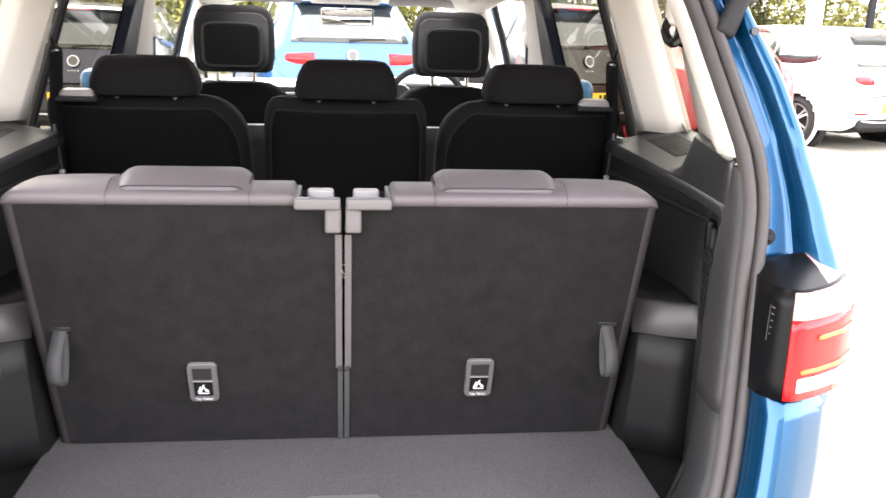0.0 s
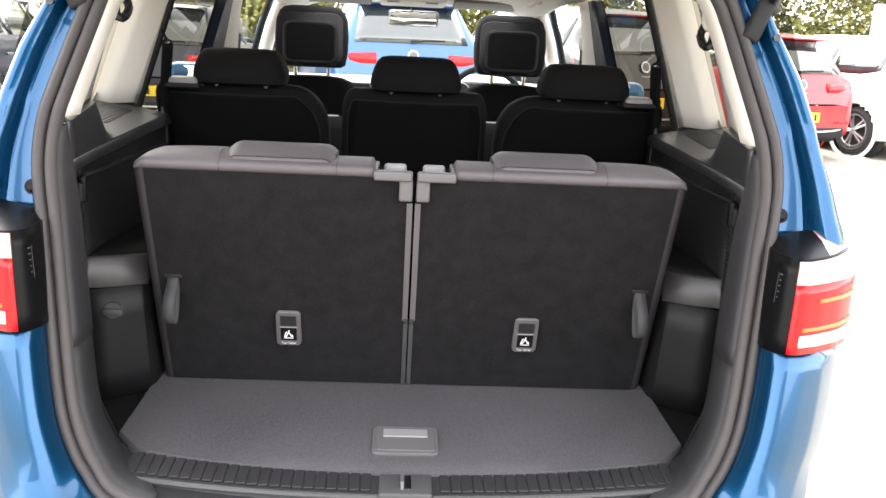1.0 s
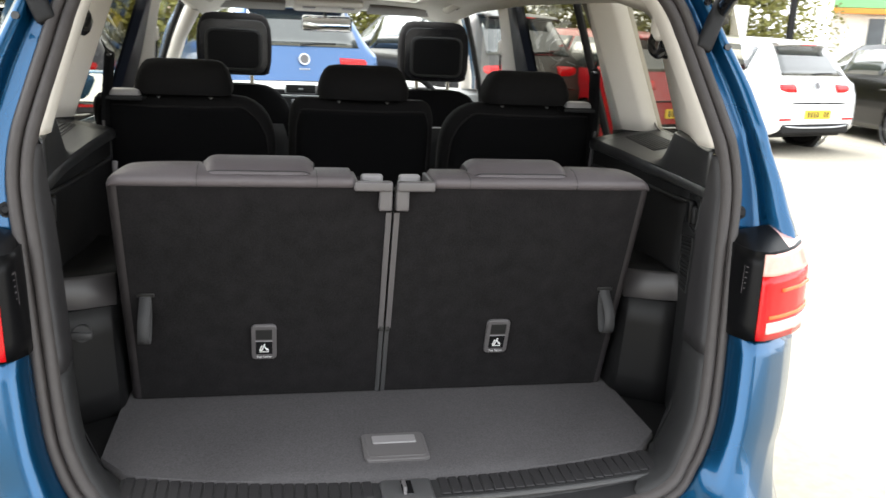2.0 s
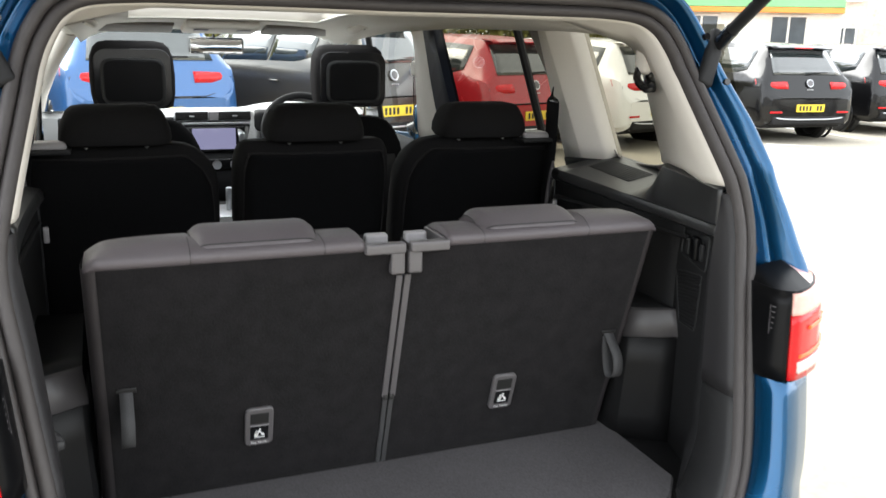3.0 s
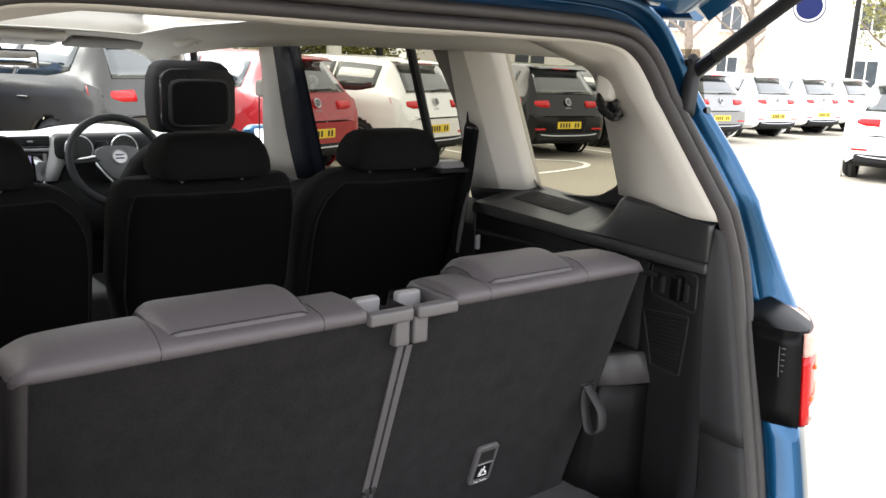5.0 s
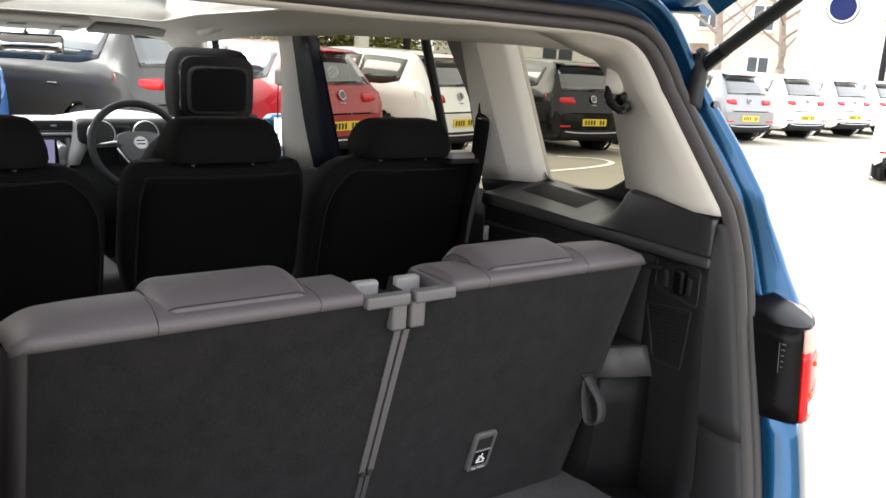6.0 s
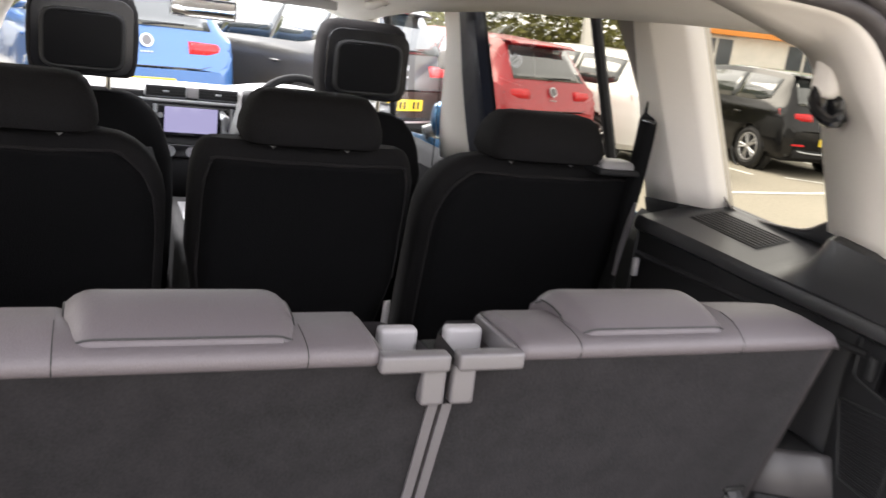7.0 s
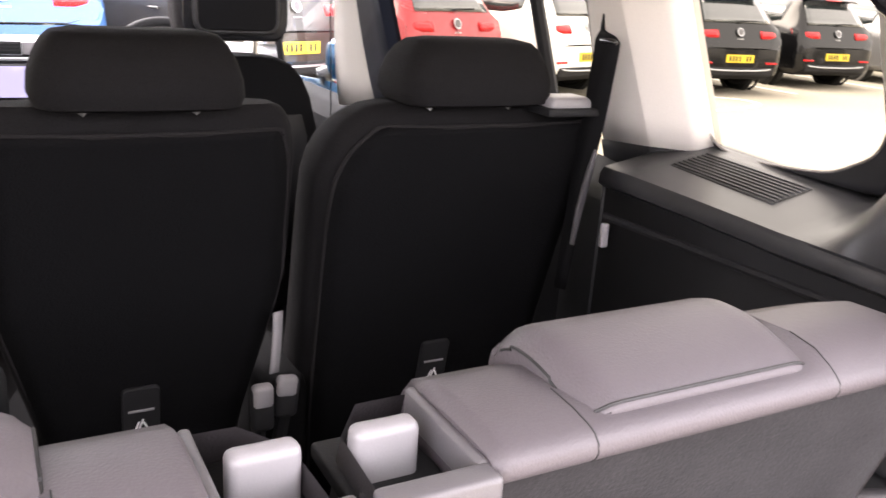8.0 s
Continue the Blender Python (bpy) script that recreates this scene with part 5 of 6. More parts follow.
for cx, w in ((-0.155, 0.150), (0.032, 0.154), (-0.60, 0.13)):
    vt = part("vent", box(cx, 2.755, 1.104, w, 0.014, 0.046, 0.008), M_SILVER, dash, "silver-rimmed air vent")
    part("throat", box(cx, 2.749, 1.104, w - 0.010, 0.006, 0.038, 0.005), M_INK, vt)
    bm = bmesh.new()
    for k in range(3):
        box(cx, 2.745, 1.094 + 0.010 * k, w - 0.016, 0.006, 0.0030, 0, 1, None, bm)
    part("slat", bm, M_DARKPL, vt)
    part("vent_tab", box(cx, 2.741, 1.104, 0.022, 0.006, 0.007, 0.002), M_SILVER, vt, "bright vent tab")
part("vent_divider", box(-0.060, 2.75, 1.104, 0.045, 0.012, 0.040, 0.006), M_LIGHTPL, dash)
sc = part("screen_surround", box(-0.055, 2.752, 1.000, 0.262, 0.018, 0.118, 0.008), M_BLACK, dash, "black screen surround")
part("screen", box(-0.062, 2.742, 1.003, 0.190, 0.004, 0.094, 0.003), M_SCREEN, sc, "lit lilac touch screen")
for k in range(2):
    for q in (-1, 1):
        part("knob", disc((-0.055 + q * 0.116, 2.744, 0.965 + 0.052 * k), (0, -1, 0), 0.010, 0.012, 16), M_SILVER, sc)
for k in range(4):
    part("button_mark", box(-0.055 + 0.116, 2.7425, 0.955 + 0.024 * k, 0.020, 0.002, 0.003), M_LIGHTPL, sc)
part("climate_panel", box(-0.055, 2.755, 0.885, 0.26, 0.016, 0.055, 0.006), M_BLACK, dash)
for k in range(3):
    part("climate_dial", disc((-0.135 + 0.08 * k, 2.747, 0.885), (0, -1, 0), 0.020, 0.014, 20), M_SILVER, dash)
part("console_frame", tube([(-0.19, 2.75, 1.055), (-0.185, 2.75, 0.95), (-0.16, 2.74, 0.85), (-0.15, 2.6, 0.72)], 0.008, 8), M_SILVER, dash)
bm = grid([[Vector((x, y, z)) for x, z, y in row] for row in (((0.108, 1.120, 2.752), (0.120, 1.120, 2.752)), ((0.098, 1.050, 2.748), (0.146, 1.046, 2.750)), ((0.088, 1.010, 2.744), (0.157, 1.018, 2.748)), ((0.076, 0.950, 2.742), (0.122, 0.948, 2.746)))])
part("console_flank", bm, M_DASH, dash, "pale grey console flank", solid=0.006, sharp=40)
bm = grid([[Vector((x, 2.739, z)) for x, z in row] for row in (((0.040, 1.046), (0.050, 1.048)), ((0.046, 1.010), (0.080, 1.022)), ((0.048, 0.956), (0.065, 0.950)))])
part("console_blade", bm, M_SILVER, dash, "bright silver blade beside the screen", solid=0.004, sharp=40)
part("console_frame", tube([(0.085, 2.75, 1.055), (0.080, 2.75, 0.95), (0.06, 2.74, 0.85), (0.05, 2.6, 0.72)], 0.008, 8), M_SILVER, dash)
part("cowl", box(0.315, 2.80, 1.078, 0.40, 0.14, 0.10, 0.03), M_DARKPL, dash, "dark instrument cowl")
for q in (-1, 1):
    dl = part("dial", disc((0.290 + q * 0.087, 2.726, 1.072), (0, -1, 0.15), 0.052, 0.006, 28), M_INK, dash, "round dial with a bright rim")
    part("dial_rim", torus((0.290 + q * 0.087, 2.720, 1.072), (0, -1, 0.15), 0.052, 0.003, 28, 6), M_SILVER, dl)
    bm = bmesh.new()
    for k in range(11):
        a = radians(-40 + 26 * k)
        box(0.290 + q * 0.087 + 0.040 * math.cos(a), 2.718, 1.072 + 0.040 * math.sin(a), 0.004, 0.001, 0.004, 0, 1, None, bm)
    part("dial_marks", bm, M_GREYPL, dl)
part("trip_display", box(0.290, 2.724, 1.072, 0.052, 0.004, 0.06, 0.003), M_BLACK, dash, "dark trip display")

for o in dash.children_recursive:
    if o.parent == dash:
        o.location = (DX, DY, DZ)
ax = Vector((0, -0.91, 0.42)).normalized()
wc = Vector((0.362, 2.80, 1.022))
wheel = thing("steering_wheel", wc, "black three-spoke steering wheel with silver inlays", "steering wheel")
part("rim", torus(wc, ax, 0.178, 0.0155, 48, 12), M_DARKPL, wheel)
u = ax.cross(Vector((1, 0, 0))).normalized()
if u.z < 0:
    u = -u


def on_wheel(x, v, d=0.0):
    return wc + Vector((x, 0, 0)) + u * v + ax * d


half_pad = [(0.0, 0.056), (0.045, 0.054), (0.082, 0.040), (0.090, 0.012), (0.078, -0.022), (0.052, -0.062), (0.026, -0.086), (0.0, -0.090)]
outline = curve([(x, v, 0) for x, v in half_pad], 22)
outline = [(p.x, p.y) for p in outline] + [(-p.x, p.y) for p in outline[-2:0:-1]]
rows = [[on_wheel(x * k, v * k, d) for x, v in outline] for k, d in ((0.9, -0.02), (1.0, 0.0), (1.0, 0.012), (0.94, 0.022), (0.7, 0.028), (0.3, 0.030))]
bm = grid(rows, close_v=True)
cap(bm, rows[-1])
hub = part("hub", bm, M_MIDPL, wheel, "charcoal airbag pad")
part("badge", torus(wc + ax * 0.030 + u * 0.004, ax, 0.027, 0.004, 28, 6), M_CHROME, hub, "round silver badge")
part("badge_disc", disc(wc + ax * 0.028 + u * 0.004, ax, 0.026, 0.004, 24), M_SILVER, hub)
bm = bmesh.new()
for x0_, v0_, x1_, v1_ in ((-0.016, 0.008, 0.016, 0.008), (-0.016, -0.006, 0.016, -0.006)):
    tube([on_wheel(x0_, v0_ + 0.004, 0.032), on_wheel(x1_, v1_ + 0.004, 0.032)], 0.0026, 6, bm)
part("badge_bars", bm, M_BLACK, hub, "plain dark badge bars")
for q in (-1, 1):
    part("spoke", tube([on_wheel(q * 0.07, 0.004, 0.002), on_wheel(q * 0.12, 0.0, -0.002), on_wheel(q * 0.172, -0.002, -0.004)], [0.026, 0.021, 0.017], 8, flat=0.6), M_DARKPL, wheel)
    part("spoke_inlay", tube([on_wheel(q * 0.088, 0.012, 0.016), on_wheel(q * 0.12, 0.008, 0.014), on_wheel(q * 0.150, 0.006, 0.010)], [0.013, 0.010, 0.007], 8, flat=0.5), M_SILVER, wheel, "silver spoke inlay")
    part("pad_edge", tube([on_wheel(q * 0.092, 0.0, 0.012), on_wheel(q * 0.080, -0.026, 0.014), on_wheel(q * 0.054, -0.066, 0.012), on_wheel(q * 0.030, -0.092, 0.008)], 0.004, 6), M_SILVER, wheel, "silver pad edging")
    part("lower_spoke", tube([on_wheel(q * 0.026, -0.085, 0.004), on_wheel(q * 0.036, -0.125, 0.0), on_wheel(q * 0.052, -0.170, -0.004)], [0.012, 0.011, 0.010], 8), M_DARKPL, wheel)
part("column", tube([wc - ax * 0.02, wc - ax * 0.30], 0.045, 12), M_DARKPL, wheel)

mir = thing("rear_view_mirror", (0, 2.86, 1.38), "black rear-view mirror under the roof console", "mirror")
part("shell", box(0.008, 2.935, 1.396, 0.236, 0.03, 0.074, 0.018, 4, Matrix.Rotation(-0.10, 4, "Z") @ Matrix.Rotation(-0.12, 4, "X")), M_BLACK, mir)
part("mirror_face", box(0.006, 2.919, 1.394, 0.220, 0.003, 0.060, 0.014, 4, Matrix.Rotation(-0.10, 4, "Z") @ Matrix.Rotation(-0.12, 4, "X")), M_MIRROR, mir, "mirror glass")
part("stem", tube([(0, 2.945, 1.40), (0, 2.96, 1.43), (0, 2.95, 1.46)], 0.012, 8), M_BLACK, mir)
con = thing("roof_console", (0, 2.74, 1.47), "pale roof console with reading lamps", "roof console")
part("shell", box(0, 2.72, 1.475, 0.30, 0.22, 0.035, 0.014, 3, Matrix.Rotation(-0.1, 4, "X")), M_BEIGE, con)
for q in (-1, 1):
    part("lens", box(q * 0.085, 2.66, 1.462, 0.055, 0.05, 0.006, 0.002, 1, Matrix.Rotation(-0.1, 4, "X")), M_LIGHTPL, con, "reading lamp lens")
    vs = thing("sun_visor", (q * 0.36, 2.74, 1.455), "grey sun visor folded up to the roof", "sun visor", "sun visors")
    part("flap", box(q * 0.37, 2.765, 1.470, 0.37, 0.15, 0.018, 0.008, 3, Matrix.Rotation(-0.20, 4, "X")), M_TAUPE, vs)
for q in (-1, 1):
    gh = thing("grab_handle", (q * 0.52, 2.45, 1.49), "pale roof grab handle", "grab handle", "grab handles")
    part("grip", tube(curve([(q * 0.550, 2.34, 1.505), (q * 0.512, 2.36, 1.494), (q * 0.490, 2.40, 1.478), (q * 0.488, 2.45, 1.474), (q * 0.500, 2.51, 1.480), (q * 0.545, 2.54, 1.490)], 18), 0.014, 10), M_BEIGE, gh)
    # no hollow is cut; this taupe plate stands for the shade behind the grip
    part("recess", box(q * 0.527, 2.44, 1.494, 0.012, 0.13, 0.036, 0.006, 2, Matrix.Rotation(q * 0.5, 4, "Y")), M_TAUPE, gh, "taupe plate painted as the shade behind the grip")
    part("base", box(q * 0.550, 2.44, 1.505, 0.03, 0.24, 0.05, 0.012, 3), M_BEIGE, gh)
for q in (-1, 1):
    dm = thing("door_mirror", (q * 0.98, 2.72, 1.05), "blue door mirror with a black base", "door mirror", "door mirrors")
    part("shell", box(q * 1.0, 2.80, 1.08, 0.22, 0.10, 0.15, 0.045, 4), M_BLUE, dm)
    part("mirror_face", box(q * 1.0, 2.747, 1.08, 0.185, 0.004, 0.12, 0.002, 1, Matrix.Rotation(-0.12, 4, "X") @ Matrix.Rotation(q * 0.25, 4, "Z")), M_MIRROR, dm, "mirror glass")
    part("base", tube([(q * 0.87, 2.82, 1.02), (q * 0.94, 2.81, 1.05)], 0.03, 10), M_BLACK, dm)
tun = thing("centre_console", (0, 2.3, 0.42), "dark centre console with a silver gear lever", "centre console")
part("body", box(-0.02, 2.35, 0.58, 0.20, 0.80, 0.32, 0.03), M_DARKPL, tun)
part("gear_lever", tube([(-0.02, 2.5, 0.74), (-0.02, 2.49, 0.84)], 0.014, 10), M_SILVER, tun, "silver gear lever")
part("trim", box(-0.02, 2.5, 0.742, 0.12, 0.25, 0.006, 0.002), M_SILVER, tun)

# ---- raised tailgate with struts and wiring ----
gate = thing("tailgate", (0, 0.45, 1.62), "raised blue tailgate with dark inner lining and glass", "tailgate")
GATE = [(0.46, 1.640), (0.40, 1.625), (0.33, 1.628), (0.25, 1.656), (0.10, 1.722), (-0.09, 1.825), (-0.32, 1.950), (-0.53, 2.068), (-0.66, 2.115)]


def gate_w(k):
    return (0.60, 0.615, 0.625, 0.635, 0.66, 0.68, 0.70, 0.69, 0.64)[k]


rows = []
for k, (y, z) in enumerate(GATE):
    w = gate_w(k)
    th = 0.055 if 0 < k < 8 else 0.02
    row = []
    for u in [-1 + j / 14 for j in range(29)]:
        row.append(Vector((u * w, y + 0.35 * th, z + th - 0.02 * u * u - 0.05 * abs(u) ** 7)))
    rows.append(row)
bm = grid(rows)
hole = [f for f in bm.faces if abs(f.calc_center_median().x) < 0.55 and -0.30 < f.calc_center_median().y < 0.22]
bmesh.ops.delete(bm, geom=hole, context="FACES")
part("outer_skin", bm, M_BLUE, gate, "blue painted outer skin", solid=0.004)
rows = []
for k, (y, z) in enumerate(GATE):
    w = gate_w(k)
    row = []
    for u in [-1 + j / 20 for j in range(41)]:
        au = abs(u)
        dz = -0.02 * u * u + (0.030 if au > 0.97 else 0.0) + (0.014 if 0.86 < au < 0.93 else 0) - (0.008 if 0.79 < au < 0.85 else 0)
        dz -= 0.075 * max(0, au - 0.6) ** 1.5 * (1 if k < 4 else 0.3)
        row.append(Vector((u * w * 0.99, y, z + dz - 0.02 * (k in (2, 3)) - (0.028 if k == 2 else 0))))
    rows.append(row)
bm = grid(rows)
hole = [f for f in bm.faces if abs(f.calc_center_median().x) < 0.50 and -0.28 < f.calc_center_median().y < 0.20]
bmesh.ops.delete(bm, geom=hole, context="FACES")
part("inner_frame", bm, M_BLUE, gate, "blue painted inner frame with pressed ribs", solid=0.003, sharp=25)
bm = grid([[Vector((u * 0.56, y, z + 0.045 - 0.02 * u * u)) for u in (-1, -0.5, 0, 0.5, 1)] for y, z in GATE[3:7]])
g = part("rear_window", bm, M_PRIVACY, gate, "dark tinted rear window")
bm = grid([[Vector((u * 0.60, y, z - 0.012 - 0.02 * u * u)) for u in (-1, -0.5, 0, 0.5, 1)] for y, z in ((-0.25, 1.912), (-0.32, 1.946), (-0.53, 2.056), (-0.63, 2.096))])
part("lining", bm, M_DARKPL, gate, "black plastic inner lining", solid=0.006)
for s in (1, -1):
    bm = grid([[Vector((s * x, y, z - 0.006 + 0.004)) for x in (0.47, 0.50, 0.535)] for y, z in GATE[3:7]])
    part("window_lining", bm, M_DARKPL, gate, "black plastic window lining", solid=0.008)
    part("hinge", box(s * 0.40, 0.44, 1.615, 0.05, 0.14, 0.03, 0.008), M_BLUE, gate, "blue painted hinge")
    strut = thing("gas_strut", (s * 0.655, 0.42, 1.45), "black gas strut holding the tailgate up", "gas strut", "tailgate struts")
    a, b_ = Vector((s * 0.652, 0.398, 1.456)), Vector((s * 0.615, -0.14, 1.822))
    part("cylinder", tube([a.lerp(b_, 0.06), a.lerp(b_, 0.62)], 0.0125, 12), M_DARKPL, strut, "black strut cylinder")
    part("rod", tube([a.lerp(b_, 0.6), b_], 0.006, 10), M_CHROME, strut, "steel strut rod")
    part("ball_joint", tube([a + Vector((s * 0.01, 0.012, -0.012)), a, a.lerp(b_, 0.09)], [0.018, 0.016, 0.014], 12), M_BLACK, strut)
    part("gate_bracket", box(s * 0.625, -0.14, 1.838, 0.030, 0.05, 0.035, 0.006), M_DARKPL, strut, "black bracket on the tailgate")
    br = part("bracket", box(s * 0.634, 0.386, 1.434, 0.034, 0.020, 0.120, 0.008, 3, Matrix.Rotation(s * 0.45, 4, "Y") @ Matrix.Rotation(-0.25, 4, "X")), M_DARKPL, strut, "black strut bracket")
    for dz, dx in ((0.040, -0.020), (-0.045, 0.022)):
        part("bolt", disc((s * (0.634 + dx), 0.376 - 0.25 * dz * -1, 1.434 + dz), (0, -1, 0.2), 0.007, 0.008, 10), M_BLACK, br)
loom = thing("wiring_loom", (0.05, 0.36, 1.56), "black corrugated wiring conduit with a white clip", "cable")
pth = curve([(-0.20, 0.30, 1.585), (-0.10, 0.29, 1.565), (0.0, 0.295, 1.556), (0.09, 0.30, 1.557), (0.14, 0.30, 1.570), (0.16, 0.33, 1.60)], 60)
part("conduit", tube(pth, [0.0115 if k % 2 else 0.0095 for k in range(60)], 10), M_DARKPL, loom)
part("clip", tube([(0.076, 0.3, 1.556), (0.090, 0.3, 1.557)], 0.014, 12), M_WHITE, loom, "white plastic clip")

# ---- parked cars round about ----
def paint(name, c, metal=0.0, rough=0.3, coat=0.8):
    return mat(name, c, rough, metal, 0.05, 200, coat=coat)


P_RED, P_WHITE, P_BLACK = paint("red_paint", (0.31, 0.004, 0.010), 0.0, 0.3, 0.5), paint("white_paint", (0.76, 0.76, 0.74)), mat("black_paint", (0.003, 0.003, 0.0035), 0.2, 0.0, 0.05, 200, coat=0.35, spec=0.25)
P_GREY, P_AZURE, P_NAVY = paint("dark_grey_paint", (0.024, 0.021, 0.017), 0.0, 0.3, 0.3), paint("azure_paint", (0.028, 0.10, 0.27), 0.2), paint("navy_paint", (0.015, 0.017, 0.035), 0.3)

HB = [  # y, lower half width, bottom, shoulder height, roof height, roof half width
    (0.00, 0.70, 0.36, 0.66, 0.66, 0.70), (0.03, 0.80, 0.30, 0.72, 0.72, 0.76), (0.07, 0.845, 0.27, 0.80, 0.82, 0.80), (0.13, 0.865, 0.25, 0.92, 0.98, 0.70),
    (0.24, 0.880, 0.24, 0.955, 1.14, 0.640), (0.36, 0.888, 0.23, 0.96, 1.31, 0.575), (0.44, 0.892, 0.22, 0.965, 1.405, 0.55), (0.52, 0.894, 0.22, 0.965, 1.425, 0.555),
    (0.80, 0.897, 0.20, 0.965, 1.452, 0.575), (1.2, 0.90, 0.20, 0.96, 1.468, 0.58), (1.8, 0.90, 0.20, 0.95, 1.472, 0.58), (2.3, 0.90, 0.20, 0.94, 1.44, 0.57), (2.7, 0.90, 0.20, 0.93, 1.24, 0.62),
    (3.05, 0.897, 0.20, 0.925, 1.02, 0.70), (3.25, 0.892, 0.20, 0.905, 0.935, 0.74), (3.7, 0.88, 0.20, 0.84, 0.87, 0.70), (4.0, 0.83, 0.22, 0.74, 0.78, 0.66), (4.18, 0.70, 0.25, 0.60, 0.63, 0.60), (4.25, 0.52, 0.28, 0.50, 0.52, 0.48)]


def hb_section(y):
    k = [interp(HB, y, j) for j in range(6)]
    _, w, zb, zs, zr, wr = [y] + k[1:]
    right = [(w * 0.90, zb), (w * 0.975, zb + 0.10 * (zs - zb)), (w, zb + 0.38 * (zs - zb)), (w, zb + 0.6 * (zs - zb)), (w * 0.985, zb + 0.85 * (zs - zb)), (w * 0.955, zs)]
    for t in (0.15, 0.5, 0.85):
        right.append((w * 0.945 + (wr + 0.03 - w * 0.945) * t, zs + (zr - 0.035 - zs) * t))
    right += [(wr, zr - 0.012), (wr * 0.8, zr + 0.004), (wr * 0.4, zr + 0.012), (0, zr + 0.015)]
    return right


def car_wheel(parent, x, y, s, scale=1.0):
    c = Vector((x, y, 0.315))
    w_ = part("wheel", torus(c, (1, 0, 0), 0.245, 0.075, 32, 8), M_TYRE, parent, "black tyre with an alloy rim")
    rim = part("rim", disc(c + Vector((s * 0.02, 0, 0)), (s, 0, 0), 0.205, 0.03, 28), M_DARKPL, w_)
    bm = torus(c + Vector((s * 0.055, 0, 0)), (1, 0, 0), 0.200, 0.012, 32, 6)
    for k in range(10):
        a = 2 * math.pi * (k // 2) / 5 + (0.16 if k % 2 else -0.16)
        d = Vector((0, math.cos(a), math.sin(a)))
        tube([c + Vector((s * 0.062, 0, 0)) + d * 0.03, c + Vector((s * 0.055, 0, 0)) + d * 0.2], 0.014, 6, bm)
    disc(c + Vector((s * 0.05, 0, 0)), (s, 0, 0), 0.045, 0.02, 16, bm)
    part("spokes", bm, M_RIM, w_, "bright alloy spokes")


def hatchback(material, label, group="parked cars", roof=None, lift=0.0):
    """A five-door hatchback: rear at its origin, facing ahead along y."""
    car = thing("parked_car", (0, 0, 0), label, "car", group)
    ys = sorted(set([h[0] for h in HB] + [0.015, 0.05, 0.10, 0.18, 0.30, 0.40, 0.6, 0.7, 1.5, 2.0, 2.15, 2.5, 2.9, 3.85, 4.1] + [0.40 + 0.04 * k for k in range(19)] + [3.02 + 0.04 * k for k in range(19)]))
    rows = []
    for y in ys:
        r = hb_section(y)
        r = [(a_[0] + (c_[0] - a_[0]) * j / 4, a_[1] + (c_[1] - a_[1]) * j / 4) for a_, c_ in zip(r[:4], r[1:5]) for j in range(4)] + r[4:]
        rows.append([Vector((x, y, z)) for x, z in r] + [Vector((-x, y, z)) for x, z in r[-2::-1]])
    bm = grid(rows)
    bm.faces.ensure_lookup_table()

    def inside(c):
        return abs(c.x) > 0.6 and min((c.y - 0.76) ** 2, (c.y - 3.38) ** 2) + (c.z - 0.31) ** 2 < 0.34 ** 2
    bmesh.ops.delete(bm, geom=[f for f in bm.faces if inside(f.calc_center_median())], context="FACES")
    part("body", bm, material, car, "glossy painted body", sharp=35)
    back = [Vector((x, -0.002, z)) for x, z in ((-0.70, 0.37), (0.70, 0.37), (0.70, 0.655), (-0.70, 0.655))]
    part("bumper_face", cap(bmesh.new(), back), material, car, smooth=False)
    part("underside", box(0, 2.1, 0.27, 1.5, 3.9, 0.12, 0.03), M_DARKPL, car)
    for y0 in (0.76, 3.38):
        for s in (1, -1):
            car_wheel(car, s * 0.80, y0, s)
            part("arch_liner", torus((s * 0.72, y0, 0.315), (1, 0, 0), 0.335, 0.06, 28, 6), M_INK, car)
            part("arch_lip", torus((s * 0.868, y0, 0.315), (1, 0, 0), 0.352, 0.024, 36, 6), material, car)

    def skin(x, t, off=0.006):
        """A place on the sloping hatch: t 0 at the waist to 1 at the roof edge."""
        y = 0.135 + 0.305 * t
        z = 0.985 + 0.415 * t
        return Vector((x, y - off, z + off * 0.4))
    bm = grid([[skin(u * (0.64 - 0.11 * t) * (1 - 0.02 * (1 - t)), 0.05 + 0.86 * t, 0.008 + 0.012 * (1 - u * u)) for u in [-1 + k / 5 for k in range(11)]] for t in (0, 0.33, 0.66, 1)])
    rg = part("rear_window", bm, M_CARGLASS, car, "dark rear window", solid=0.003)
    part("wiper", tube([skin(-0.02, 0.06, 0.034), skin(0.16, 0.10, 0.036), skin(0.36, 0.11, 0.034)], 0.010, 6), M_DARKPL, rg, "black rear wiper")
    bm = grid([[Vector((u * 0.555, y, z - 0.015 * u * u)) for u in [-1 + k / 5 for k in range(11)]] for y, z in ((0.30, 1.395), (0.29, 1.405), (0.36, 1.432), (0.50, 1.442))])
    sp = part("roof_spoiler", bm, material, car, solid=0.012)
    part("brake_lamp", box(0, 0.288, 1.398, 0.34, 0.01, 0.014, 0.003), M_REDLENS, sp, "slim red brake lamp")
    for s in (1, -1):
        # tail lamps: wedge from the hatch round the corner
        pts = []
        for u in [k / 8 for k in range(9)]:
            x = 0.40 + 0.475 * u - 0.02 * u * u
            y = 0.080 + 0.03 * u + 0.16 * max(0, u - 0.6) ** 1.5 * 3.2
            z0, z1 = 0.800 - 0.006 * u, 0.905 + 0.030 * u
            pts.append([Vector((s * x, y - 0.022 - 0.0 * z0, z0)), Vector((s * x, y - 0.012, (z0 + z1) / 2)), Vector((s * x * 0.99, y + 0.030, z1))])
